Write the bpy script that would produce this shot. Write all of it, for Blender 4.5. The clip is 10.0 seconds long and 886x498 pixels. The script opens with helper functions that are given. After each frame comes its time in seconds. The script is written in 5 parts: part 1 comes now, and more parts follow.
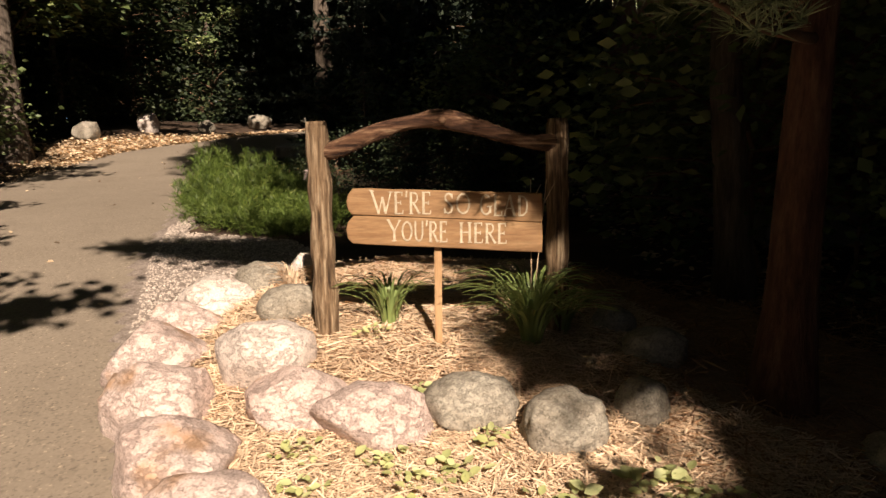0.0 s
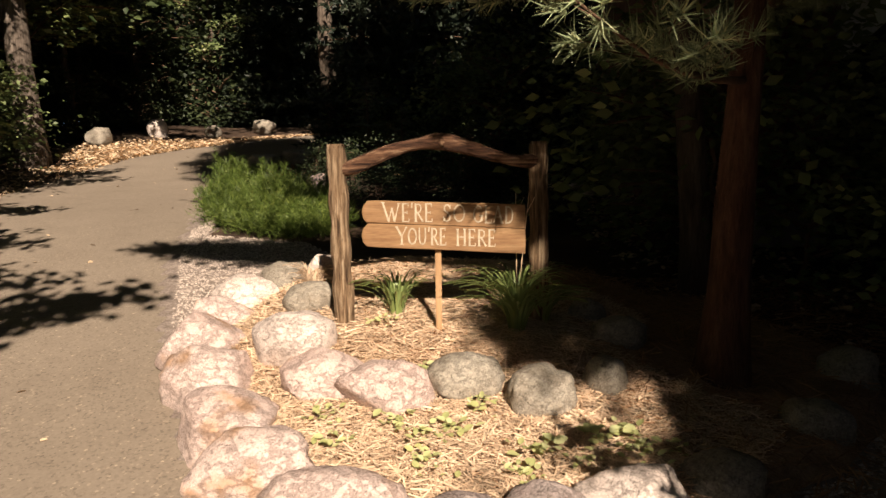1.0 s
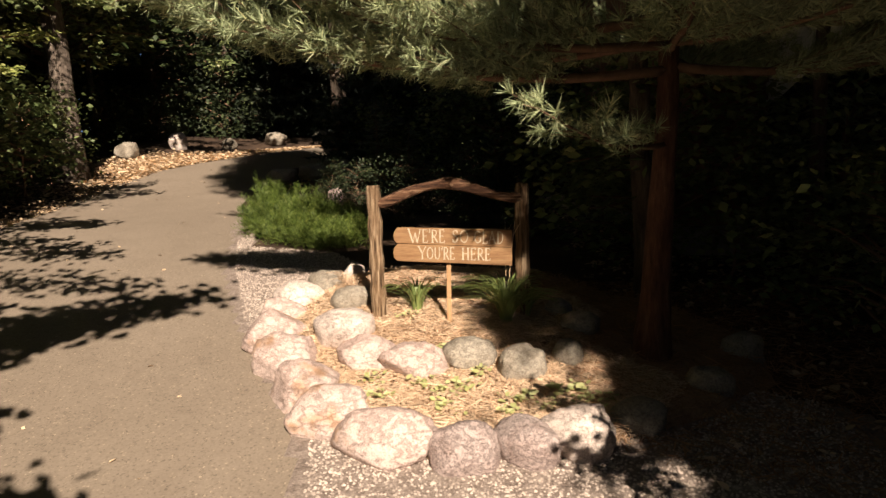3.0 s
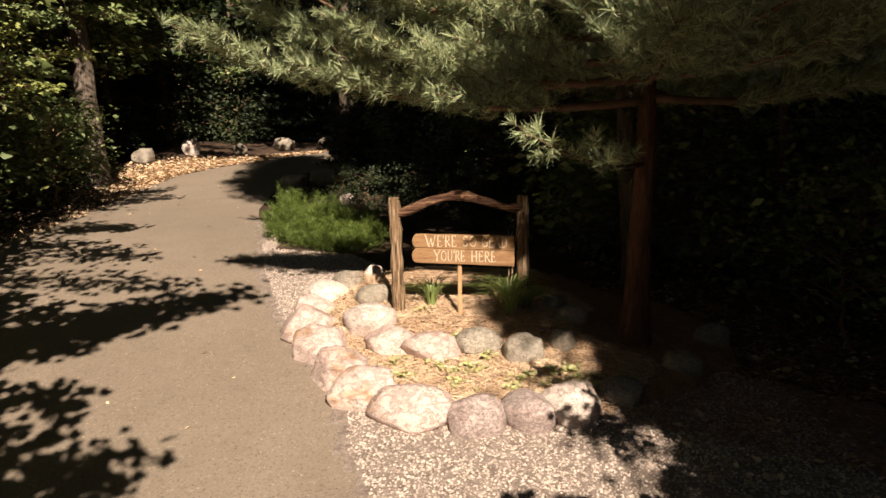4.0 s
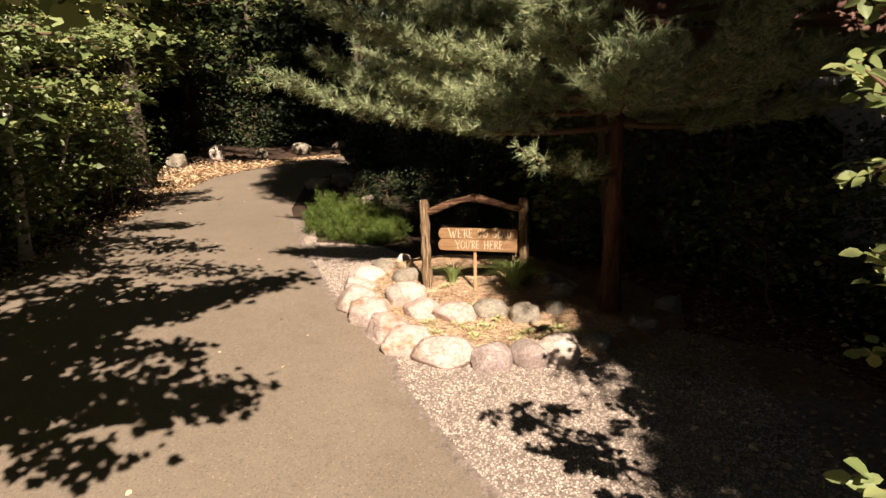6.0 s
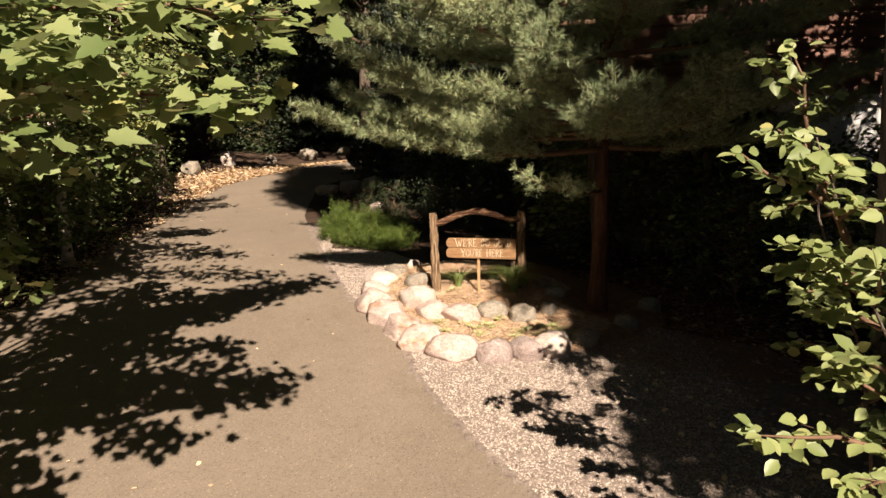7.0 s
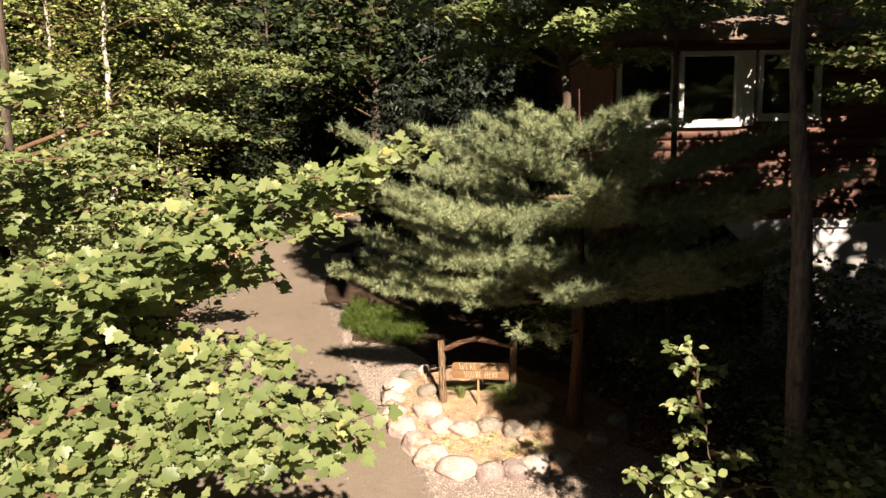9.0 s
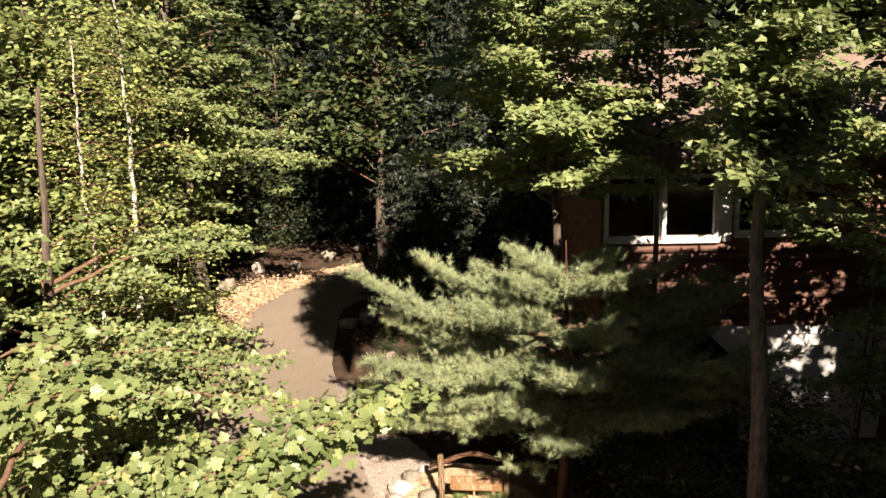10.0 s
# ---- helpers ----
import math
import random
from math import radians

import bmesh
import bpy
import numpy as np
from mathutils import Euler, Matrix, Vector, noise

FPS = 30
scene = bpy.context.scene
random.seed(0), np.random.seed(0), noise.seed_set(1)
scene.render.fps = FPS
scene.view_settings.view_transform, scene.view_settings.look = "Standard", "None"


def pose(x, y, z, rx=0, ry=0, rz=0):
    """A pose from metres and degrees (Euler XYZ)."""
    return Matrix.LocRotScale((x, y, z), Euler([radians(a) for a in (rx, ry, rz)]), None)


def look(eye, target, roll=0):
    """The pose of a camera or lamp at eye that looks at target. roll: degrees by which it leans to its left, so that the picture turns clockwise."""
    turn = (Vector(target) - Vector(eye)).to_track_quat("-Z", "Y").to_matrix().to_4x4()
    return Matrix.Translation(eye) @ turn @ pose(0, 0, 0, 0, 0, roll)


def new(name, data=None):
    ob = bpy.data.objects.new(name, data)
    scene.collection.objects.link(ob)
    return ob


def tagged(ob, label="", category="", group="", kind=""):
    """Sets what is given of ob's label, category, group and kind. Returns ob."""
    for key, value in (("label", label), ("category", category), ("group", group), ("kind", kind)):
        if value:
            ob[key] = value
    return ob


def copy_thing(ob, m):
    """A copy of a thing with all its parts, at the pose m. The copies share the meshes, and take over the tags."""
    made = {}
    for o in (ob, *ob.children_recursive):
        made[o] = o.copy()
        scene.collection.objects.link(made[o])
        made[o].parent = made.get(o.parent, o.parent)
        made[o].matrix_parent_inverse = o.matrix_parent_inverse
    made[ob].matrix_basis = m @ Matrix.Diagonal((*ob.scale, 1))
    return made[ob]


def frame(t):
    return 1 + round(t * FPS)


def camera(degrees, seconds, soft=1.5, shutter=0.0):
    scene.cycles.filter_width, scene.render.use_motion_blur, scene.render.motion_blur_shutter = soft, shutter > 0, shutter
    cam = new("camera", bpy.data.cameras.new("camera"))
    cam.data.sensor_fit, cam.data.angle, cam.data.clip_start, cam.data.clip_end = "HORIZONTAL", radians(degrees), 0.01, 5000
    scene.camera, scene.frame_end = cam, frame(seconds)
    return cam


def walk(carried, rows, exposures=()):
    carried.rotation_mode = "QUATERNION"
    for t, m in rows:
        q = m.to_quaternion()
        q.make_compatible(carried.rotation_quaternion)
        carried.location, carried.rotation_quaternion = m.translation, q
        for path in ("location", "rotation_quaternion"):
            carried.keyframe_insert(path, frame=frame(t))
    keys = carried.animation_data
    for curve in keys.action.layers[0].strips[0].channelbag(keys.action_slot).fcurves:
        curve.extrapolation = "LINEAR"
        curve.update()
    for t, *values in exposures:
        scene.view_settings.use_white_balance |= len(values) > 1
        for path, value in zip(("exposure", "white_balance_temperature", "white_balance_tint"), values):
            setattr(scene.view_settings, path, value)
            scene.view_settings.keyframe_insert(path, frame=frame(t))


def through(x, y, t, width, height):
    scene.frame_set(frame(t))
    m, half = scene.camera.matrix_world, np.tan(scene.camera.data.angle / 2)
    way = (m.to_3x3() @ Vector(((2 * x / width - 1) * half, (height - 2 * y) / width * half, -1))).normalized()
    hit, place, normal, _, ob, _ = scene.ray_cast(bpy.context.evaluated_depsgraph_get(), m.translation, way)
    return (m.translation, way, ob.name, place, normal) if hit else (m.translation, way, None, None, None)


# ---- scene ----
cam = camera(67.0, 10.0)
# seconds, eye, target, roll
PATH = [
    (0, (0.007, -3.533, 1.112), (-0.027, 0.438, 0.640), -0.58),
    (0.5, (0.007, -3.863, 1.158), (-0.024, 0.109, 0.686), -0.63),
    (1, (0.010, -4.201, 1.204), (-0.018, -0.229, 0.732), -0.66),
    (1.5, (0.009, -4.550, 1.237), (-0.016, -0.578, 0.764), -0.64),
    (2, (-0.002, -4.913, 1.278), (-0.022, -0.941, 0.807), -0.72),
    (2.5, (-0.029, -5.299, 1.393), (-0.044, -1.327, 0.921), -0.79),
    (4, (-0.214, -6.615, 1.644), (-0.212, -2.643, 1.169), -0.85),
    (4.5, (-0.271, -7.068, 1.694), (-0.265, -3.096, 1.219), -0.94),
    (5, (-0.344, -7.546, 1.735), (-0.336, -3.574, 1.260), -0.98),
    (5.5, (-0.423, -8.066, 1.759), (-0.412, -4.094, 1.280), -1.02),
    (7, (-0.611, -9.649, 2.056), (-0.589, -5.680, 1.559), -1.26),
    (7.5, (-0.690, -10.234, 2.478), (-0.659, -6.267, 1.965), -1.53),
    (8, (-0.703, -10.677, 3.029), (-0.676, -6.711, 2.508), -1.59),
    (8.5, (-0.705, -11.055, 3.784), (-0.677, -7.091, 3.250), -1.51),
    (9, (-0.672, -11.441, 4.611), (-0.656, -7.480, 4.058), -1.06),
    (9.5, (-0.621, -11.794, 5.731), (-0.616, -7.837, 5.147), -0.93),
    (10, (-0.566, -12.202, 7.316), (-0.570, -8.249, 6.706), -0.90),
]
# the clip's camera opens up a little as it climbs
walk(cam, [(t, look(eye, target, roll)) for t, eye, target, roll in PATH], [(0, 1.08), (2.5, 1.14), (5, 1.3), (7, 1.33), (8, 1.36), (9, 1.5), (10, 1.7)])

# ---- light ----
SUN_WAY = Vector((-0.30, 1.19, -0.82)).normalized()
world = bpy.data.worlds.new("sky")
scene.world = world
world.use_nodes = True
_n, _l = world.node_tree.nodes, world.node_tree.links
_sky = _n.new("ShaderNodeTexSky")
_sky.sky_type, _sky.sun_disc = "NISHITA", False
_sky.air_density, _sky.dust_density = 0.32, 0.1
_sky.sun_elevation, _sky.sun_rotation = radians(33.8), radians(166)
_l.new(_sky.outputs[0], _n["Background"].inputs[0])
_n["Background"].inputs[1].default_value = 0.019
sun = new("sun", bpy.data.lights.new("sun", "SUN"))
sun.data.energy, sun.data.angle, sun.data.color = 5.0, radians(0.53), (1.0, 0.85, 0.70)
sun.rotation_euler = SUN_WAY.to_track_quat("-Z", "Y").to_euler()


# ---- materials ----
def nodes_of(name):
    m = bpy.data.materials.new(name)
    m.use_nodes = True
    return m, m.node_tree.nodes, m.node_tree.links, m.node_tree.nodes["Principled BSDF"]


def ramp_node(n, stops):
    r = n.new("ShaderNodeValToRGB")
    els = r.color_ramp.elements
    while len(els) < len(stops):
        els.new(0.5)
    for e, (p, c) in zip(els, stops):
        e.position, e.color = p, (*c, 1)
    return r


def noise_node(n, l, coord, scale, detail=6.0, rough=0.6, stretch=None):
    t = n.new("ShaderNodeTexNoise")
    t.inputs["Scale"].default_value, t.inputs["Detail"].default_value, t.inputs["Roughness"].default_value = scale, detail, rough
    src = coord
    if stretch:
        mp = n.new("ShaderNodeMapping")
        mp.inputs["Scale"].default_value = stretch
        l.new(coord, mp.inputs[0])
        src = mp.outputs[0]
    l.new(src, t.inputs["Vector"])
    return t


def mixed(n, l, kind, fac, a, b):
    m = n.new("ShaderNodeMix")
    m.data_type, m.blend_type = "RGBA", kind
    m.inputs[0].default_value = 1.0
    if not isinstance(fac, (int, float)):
        l.new(fac, m.inputs[0])
    else:
        m.inputs[0].default_value = fac
    for sock, v in ((m.inputs[6], a), (m.inputs[7], b)):
        if isinstance(v, tuple):
            sock.default_value = (*v, 1)
        else:
            l.new(v, sock)
    return m.outputs[2]


def surface(name, stops, scale, rough=0.85, bump=0.3, fine=40.0, fine_mix=0.35, stretch=None, vary=0.0, dist=0.02):
    """Two scales of noise: stains by the ramp, grain multiplied in, and both as relief. vary: brightness change from piece to piece."""
    m, n, l, p = nodes_of(name)
    co = n.new("ShaderNodeTexCoord").outputs["Object"]
    a = noise_node(n, l, co, scale, 8.0, 0.62, stretch)
    r = ramp_node(n, stops)
    l.new(a.outputs[0], r.inputs[0])
    b = noise_node(n, l, co, fine, 5.0, 0.7, stretch)
    g = ramp_node(n, [(0.3, (0.45, 0.45, 0.45)), (0.7, (1.35, 1.35, 1.35))])
    l.new(b.outputs[0], g.inputs[0])
    col = mixed(n, l, "MULTIPLY", fine_mix, r.outputs[0], g.outputs[0])
    if vary:
        info = n.new("ShaderNodeNewGeometry").outputs["Random Per Island"]
        v = ramp_node(n, [(0.0, (1 - vary,) * 3), (1.0, (1 + vary,) * 3)])
        l.new(info, v.inputs[0])
        col = mixed(n, l, "MULTIPLY", 1.0, col, v.outputs[0])
    l.new(col, p.inputs["Base Color"])
    p.inputs["Roughness"].default_value = rough
    p.inputs["Specular IOR Level"].default_value = 0.25
    bm = n.new("ShaderNodeBump")
    bm.inputs["Strength"].default_value, bm.inputs["Distance"].default_value = bump, dist
    add = n.new("ShaderNodeMath")
    add.operation = "ADD"
    l.new(a.outputs[0], add.inputs[0])
    l.new(b.outputs[0], add.inputs[1])
    l.new(add.outputs[0], bm.inputs["Height"])
    l.new(bm.outputs[0], p.inputs["Normal"])
    return m


def leafy(name, dark, mid, pale, gloss=0.45, through=0.3):
    """Leaves: colour changes from leaf to leaf and in patches; some light passes through."""
    m, n, l, p = nodes_of(name)
    isl = n.new("ShaderNodeNewGeometry").outputs["Random Per Island"]
    r = ramp_node(n, [(0.0, dark), (0.5, mid), (0.93, pale), (1.0, (pale[0] * 1.18, pale[1] * 1.0, pale[2] * 0.85))])
    l.new(isl, r.inputs[0])
    co = n.new("ShaderNodeTexCoord").outputs["Object"]
    a = noise_node(n, l, co, 0.9, 3.0)
    g = ramp_node(n, [(0.3, (0.72, 0.78, 0.75)), (0.7, (1.2, 1.15, 1.05))])
    l.new(a.outputs[0], g.inputs[0])
    col = mixed(n, l, "MULTIPLY", 0.8, r.outputs[0], g.outputs[0])
    l.new(col, p.inputs["Base Color"])
    p.inputs["Roughness"].default_value = gloss
    p.inputs["Specular IOR Level"].default_value = 0.35
    tr = n.new("ShaderNodeBsdfTranslucent")
    l.new(col, tr.inputs[0])
    mx = n.new("ShaderNodeMixShader")
    mx.inputs[0].default_value = through
    l.new(p.outputs[0], mx.inputs[1])
    l.new(tr.outputs[0], mx.inputs[2])
    l.new(mx.outputs[0], n["Material Output"].inputs[0])
    return m


def speckled(name, stops, scale, grains, grain_scale, rough=0.9, bump=0.5, stain=None, dist=0.01, blotch=0.5, crack=0.32):
    """Stone or asphalt: soft patches, mineral grains from cells, and an optional rusty stain."""
    m, n, l, p = nodes_of(name)
    shift = n.new("ShaderNodeVectorMath")
    shift.operation = "ADD"
    l.new(n.new("ShaderNodeTexCoord").outputs["Object"], shift.inputs[0])
    l.new(n.new("ShaderNodeObjectInfo").outputs["Location"], shift.inputs[1])
    co = shift.outputs[0]
    a = noise_node(n, l, co, scale, 9.0, 0.66)
    r = ramp_node(n, stops)
    l.new(a.outputs[0], r.inputs[0])
    cells = n.new("ShaderNodeTexVoronoi")
    cells.inputs["Scale"].default_value = grain_scale
    l.new(co, cells.inputs["Vector"])
    g = ramp_node(n, grains)
    l.new(cells.outputs["Color"], g.inputs[0])
    col = mixed(n, l, "MULTIPLY", 0.85, r.outputs[0], g.outputs[0])
    b = noise_node(n, l, co, scale * 5.5, 8.0, 0.7)
    q = ramp_node(n, [(0.33, (0.5, 0.46, 0.44)), (0.5, (1.0, 1.0, 1.0)), (0.75, (1.15, 1.15, 1.15))])
    l.new(b.outputs[0], q.inputs[0])
    col = mixed(n, l, "MULTIPLY", blotch, col, q.outputs[0])
    if stain:
        s = noise_node(n, l, co, 2.6, 4.0, 0.6)
        k = ramp_node(n, [(0.56, (0, 0, 0)), (0.67, (0.75, 0.75, 0.75))])
        l.new(s.outputs[0], k.inputs[0])
        col = mixed(n, l, "MIX", k.outputs[0], col, stain)
    l.new(col, p.inputs["Base Color"])
    p.inputs["Roughness"].default_value = rough
    p.inputs["Specular IOR Level"].default_value = 0.2
    bm = n.new("ShaderNodeBump")
    bm.inputs["Strength"].default_value, bm.inputs["Distance"].default_value = bump, dist
    fis = noise_node(n, l, co, scale * 2.2, 7.0, 0.72, (1.0, 1.0, 1.9))
    cr = ramp_node(n, [(0.46, (1, 1, 1)), (0.5, (0.0, 0.0, 0.0)), (0.54, (1, 1, 1))])
    l.new(fis.outputs[0], cr.inputs[0])
    l.new(mixed(n, l, "MULTIPLY", crack, col, cr.outputs[0]), p.inputs["Base Color"])
    add = n.new("ShaderNodeMath")
    add.operation = "MULTIPLY_ADD"
    l.new(cr.outputs[0], add.inputs[0])
    add.inputs[1].default_value = 0.35
    l.new(b.outputs[0], add.inputs[2])
    l.new(add.outputs[0], bm.inputs["Height"])
    l.new(bm.outputs[0], p.inputs["Normal"])
    return m


M_SOIL = surface("forest_soil", [(0.3, (0.024, 0.015, 0.01)), (0.55, (0.06, 0.036, 0.022)), (0.75, (0.11, 0.068, 0.04))], 1.6, 0.95, 0.6, 30)
M_ASPHALT = speckled("worn_asphalt", [(0.3, (0.192, 0.153, 0.115)), (0.5, (0.210, 0.168, 0.127)), (0.72, (0.230, 0.185, 0.141))], 0.45, [(0.0, (0.5, 0.49, 0.48)), (0.3, (0.9, 0.9, 0.9)), (0.85, (1.05, 1.05, 1.05)), (1.0, (1.9, 1.85, 1.7))], 80, 0.9, 0.35, dist=0.004, blotch=0.16, crack=0.0)
M_GRAVELBED = surface("gravel_bed", [(0.3, (0.17, 0.128, 0.105)), (0.6, (0.30, 0.24, 0.20))], 14, 0.95, 0.8, 60, 0.8)
M_PEBBLE = surface("pebbles", [(0.3, (0.35, 0.28, 0.23)), (0.6, (0.50, 0.41, 0.345))], 8, 0.85, 0.1, 90, 0.3, vary=0.34)
M_MULCH = surface("straw_mulch", [(0.3, (0.19, 0.11, 0.058)), (0.55, (0.34, 0.215, 0.125)), (0.75, (0.46, 0.315, 0.195))], 5, 0.95, 0.8, 45, 0.6)
M_STRAW = surface("straw", [(0.3, (0.55, 0.385, 0.25)), (0.7, (0.73, 0.545, 0.375))], 4, 0.75, 0.1, 60, 0.2, vary=0.32)
M_DUFF = surface("pine_duff", [(0.3, (0.22, 0.11, 0.055)), (0.7, (0.42, 0.24, 0.125))], 4, 0.85, 0.1, 60, 0.2, vary=0.5)
M_LITTER = surface("dry_leaves", [(0.3, (0.40, 0.28, 0.17)), (0.7, (0.64, 0.48, 0.32))], 3, 0.8, 0.1, 30, 0.2, vary=0.45)
M_PINKROCK = speckled("pink_granite", [(0.30, (0.49, 0.365, 0.318)), (0.5, (0.53, 0.412, 0.365)), (0.75, (0.57, 0.465, 0.42))], 3.0, [(0.0, (0.45, 0.42, 0.40)), (0.3, (0.85, 0.83, 0.82)), (0.7, (1.05, 1.03, 1.0)), (1.0, (1.3, 1.28, 1.25))], 130, 0.9, 0.9, (0.36, 0.20, 0.10), blotch=0.12, crack=0.22)
M_PALEROCK = speckled("pale_granite", [(0.30, (0.53, 0.435, 0.38)), (0.5, (0.58, 0.49, 0.435)), (0.78, (0.63, 0.55, 0.50))], 3.0, [(0.0, (0.45, 0.42, 0.40)), (0.3, (0.85, 0.83, 0.82)), (0.7, (1.05, 1.03, 1.0)), (1.0, (1.3, 1.28, 1.25))], 130, 0.9, 0.9, blotch=0.12, crack=0.22)
M_GREYROCK = speckled("grey_fieldstone", [(0.30, (0.20, 0.165, 0.125)), (0.5, (0.29, 0.255, 0.205)), (0.68, (0.34, 0.305, 0.25)), (0.78, (0.52, 0.48, 0.42))], 4.5, [(0.0, (0.45, 0.42, 0.40)), (0.3, (0.85, 0.83, 0.82)), (0.7, (1.05, 1.03, 1.0)), (1.0, (1.3, 1.28, 1.25))], 120, 0.85, 0.6)
M_MAUVEROCK = speckled("mauve_granite", [(0.30, (0.30, 0.225, 0.20)), (0.5, (0.385, 0.31, 0.285)), (0.75, (0.46, 0.39, 0.36))], 5.0, [(0.0, (0.45, 0.42, 0.40)), (0.3, (0.85, 0.83, 0.82)), (0.7, (1.05, 1.03, 1.0)), (1.0, (1.3, 1.28, 1.25))], 140, 0.9, 0.8)
M_POST = surface("weathered_cedar_post", [(0.34, (0.05, 0.028, 0.015)), (0.43, (0.14, 0.085, 0.045)), (0.53, (0.245, 0.158, 0.090)), (0.66, (0.45, 0.33, 0.21))], 8, 0.9, 1.0, 26, 0.85, (5, 5, 0.28))
M_LOG = surface("weathered_log", [(0.34, (0.016, 0.007, 0.004)), (0.44, (0.072, 0.032, 0.017)), (0.54, (0.15, 0.075, 0.040)), (0.68, (0.32, 0.20, 0.12))], 8, 0.9, 1.0, 26, 0.85, (0.28, 5, 5))
M_PLANK = surface("varnished_pine_plank", [(0.22, (0.10, 0.046, 0.018)), (0.40, (0.18, 0.093, 0.040)), (0.56, (0.24, 0.135, 0.062)), (0.75, (0.32, 0.20, 0.10))], 4.2, 0.6, 0.3, 24, 0.5, (0.55, 5, 5), dist=0.004)
M_STAKE = surface("pine_stake", [(0.25, (0.24, 0.13, 0.06)), (0.7, (0.46, 0.29, 0.15))], 6, 0.7, 0.3, 30, 0.4, (5, 5, 0.5))
M_PAINT = surface("white_lettering", [(0.3, (0.26, 0.20, 0.13)), (0.6, (0.47, 0.39, 0.28))], 25, 0.85, 0.2, 90, 0.5)
M_BARK = surface("grey_brown_bark", [(0.3, (0.045, 0.032, 0.024)), (0.5, (0.11, 0.082, 0.062)), (0.75, (0.20, 0.155, 0.12))], 6, 0.95, 1.0, 22, 0.6, (3, 3, 0.5))
M_GREYBARK = surface("pale_grey_bark", [(0.3, (0.10, 0.082, 0.068)), (0.5, (0.22, 0.19, 0.165)), (0.75, (0.38, 0.335, 0.295))], 6, 0.95, 1.0, 22, 0.5, (3, 3, 0.6))
M_OLDBARK = surface("mottled_old_bark", [(0.3, (0.06, 0.046, 0.035)), (0.5, (0.145, 0.112, 0.088)), (0.75, (0.27, 0.22, 0.175))], 6, 0.95, 1.0, 22, 0.6, (3, 3, 0.5))
M_REDBARK = surface("reddish_pine_bark", [(0.3, (0.04, 0.019, 0.011)), (0.5, (0.10, 0.046, 0.028)), (0.75, (0.165, 0.09, 0.058))], 6, 0.95, 1.0, 22, 0.6, (3, 3, 0.6))
M_BIRCH = surface("white_birch_bark", [(0.3, (0.09, 0.07, 0.055)), (0.42, (0.42, 0.37, 0.31)), (0.7, (0.66, 0.61, 0.54))], 5, 0.8, 0.4, 30, 0.35, (1, 1, 3))
M_TWIG = surface("twig", [(0.3, (0.09, 0.05, 0.03)), (0.7, (0.20, 0.12, 0.075))], 8, 0.85, 0.3, 40, 0.3)
M_NEEDLE = leafy("pine_needles", (0.14, 0.175, 0.09), (0.255, 0.30, 0.165), (0.38, 0.425, 0.25), 0.5, 0.06)
M_MAPLE = leafy("maple_leaves", (0.13, 0.172, 0.062), (0.20, 0.245, 0.098), (0.285, 0.32, 0.145), 0.42, 0.3)
M_HAZEL = leafy("hazel_leaves", (0.15, 0.19, 0.07), (0.225, 0.265, 0.105), (0.30, 0.335, 0.15), 0.42, 0.3)
M_BIRCHLEAF = leafy("birch_leaves", (0.17, 0.20, 0.055), (0.28, 0.31, 0.095), (0.40, 0.42, 0.165), 0.45, 0.3)
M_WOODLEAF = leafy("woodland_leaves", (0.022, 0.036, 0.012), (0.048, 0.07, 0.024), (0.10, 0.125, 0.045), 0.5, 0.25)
M_BUSHLEAF = leafy("bush_leaves", (0.055, 0.08, 0.027), (0.12, 0.158, 0.057), (0.21, 0.25, 0.105), 0.5, 0.28)
M_YOUNGFIR = leafy("young_fir_needles", (0.05, 0.075, 0.05), (0.10, 0.135, 0.09), (0.18, 0.225, 0.15), 0.5, 0.15)
# Lighter copy of the woodland leaves, with sunlight put into the colour.
M_SUNLEAF = leafy("sunlit_tone_leaves", (0.10, 0.13, 0.045), (0.18, 0.22, 0.08), (0.30, 0.33, 0.13), 0.5, 0.3)
# Dark copy of the woodland leaves: forest shade is put into the colour.
M_SHADELEAF = leafy("shade_dark_leaves", (0.012, 0.02, 0.008), (0.026, 0.038, 0.015), (0.055, 0.07, 0.028), 0.6, 0.15)
# Dark spruce green, taken darker still to carry the shade of the wood.
M_SPRUCEDARK = leafy("shade_dark_spruce", (0.012, 0.019, 0.013), (0.024, 0.034, 0.022), (0.05, 0.064, 0.042), 0.5, 0.15)
M_FERN = leafy("feathery_green", (0.045, 0.075, 0.012), (0.10, 0.145, 0.026), (0.19, 0.245, 0.06), 0.5, 0.3)
M_LILY = leafy("strap_leaves", (0.14, 0.18, 0.055), (0.28, 0.34, 0.12), (0.46, 0.50, 0.24), 0.4, 0.25)
M_SEEDLING = leafy("pale_seedlings", (0.36, 0.37, 0.15), (0.50, 0.50, 0.24), (0.60, 0.60, 0.32), 0.5, 0.3)
M_LOGWALL = surface("brown_log_siding", [(0.3, (0.11, 0.055, 0.040)), (0.55, (0.19, 0.10, 0.074)), (0.75, (0.27, 0.165, 0.125))], 2, 0.75, 0.4, 18, 0.5, (0.3, 3, 3))
M_WHITE = surface("white_trim_paint", [(0.3, (0.62, 0.59, 0.55)), (0.7, (0.80, 0.78, 0.75))], 3, 0.5, 0.05, 30, 0.15)
M_GARAGE = surface("grey_white_door_paint", [(0.3, (0.62, 0.60, 0.58)), (0.7, (0.76, 0.74, 0.72))], 2, 0.5, 0.05, 30, 0.15)
M_ROOF = surface("tan_shingles", [(0.3, (0.14, 0.10, 0.078)), (0.7, (0.26, 0.195, 0.155))], 3, 0.9, 0.4, 30, 0.5)
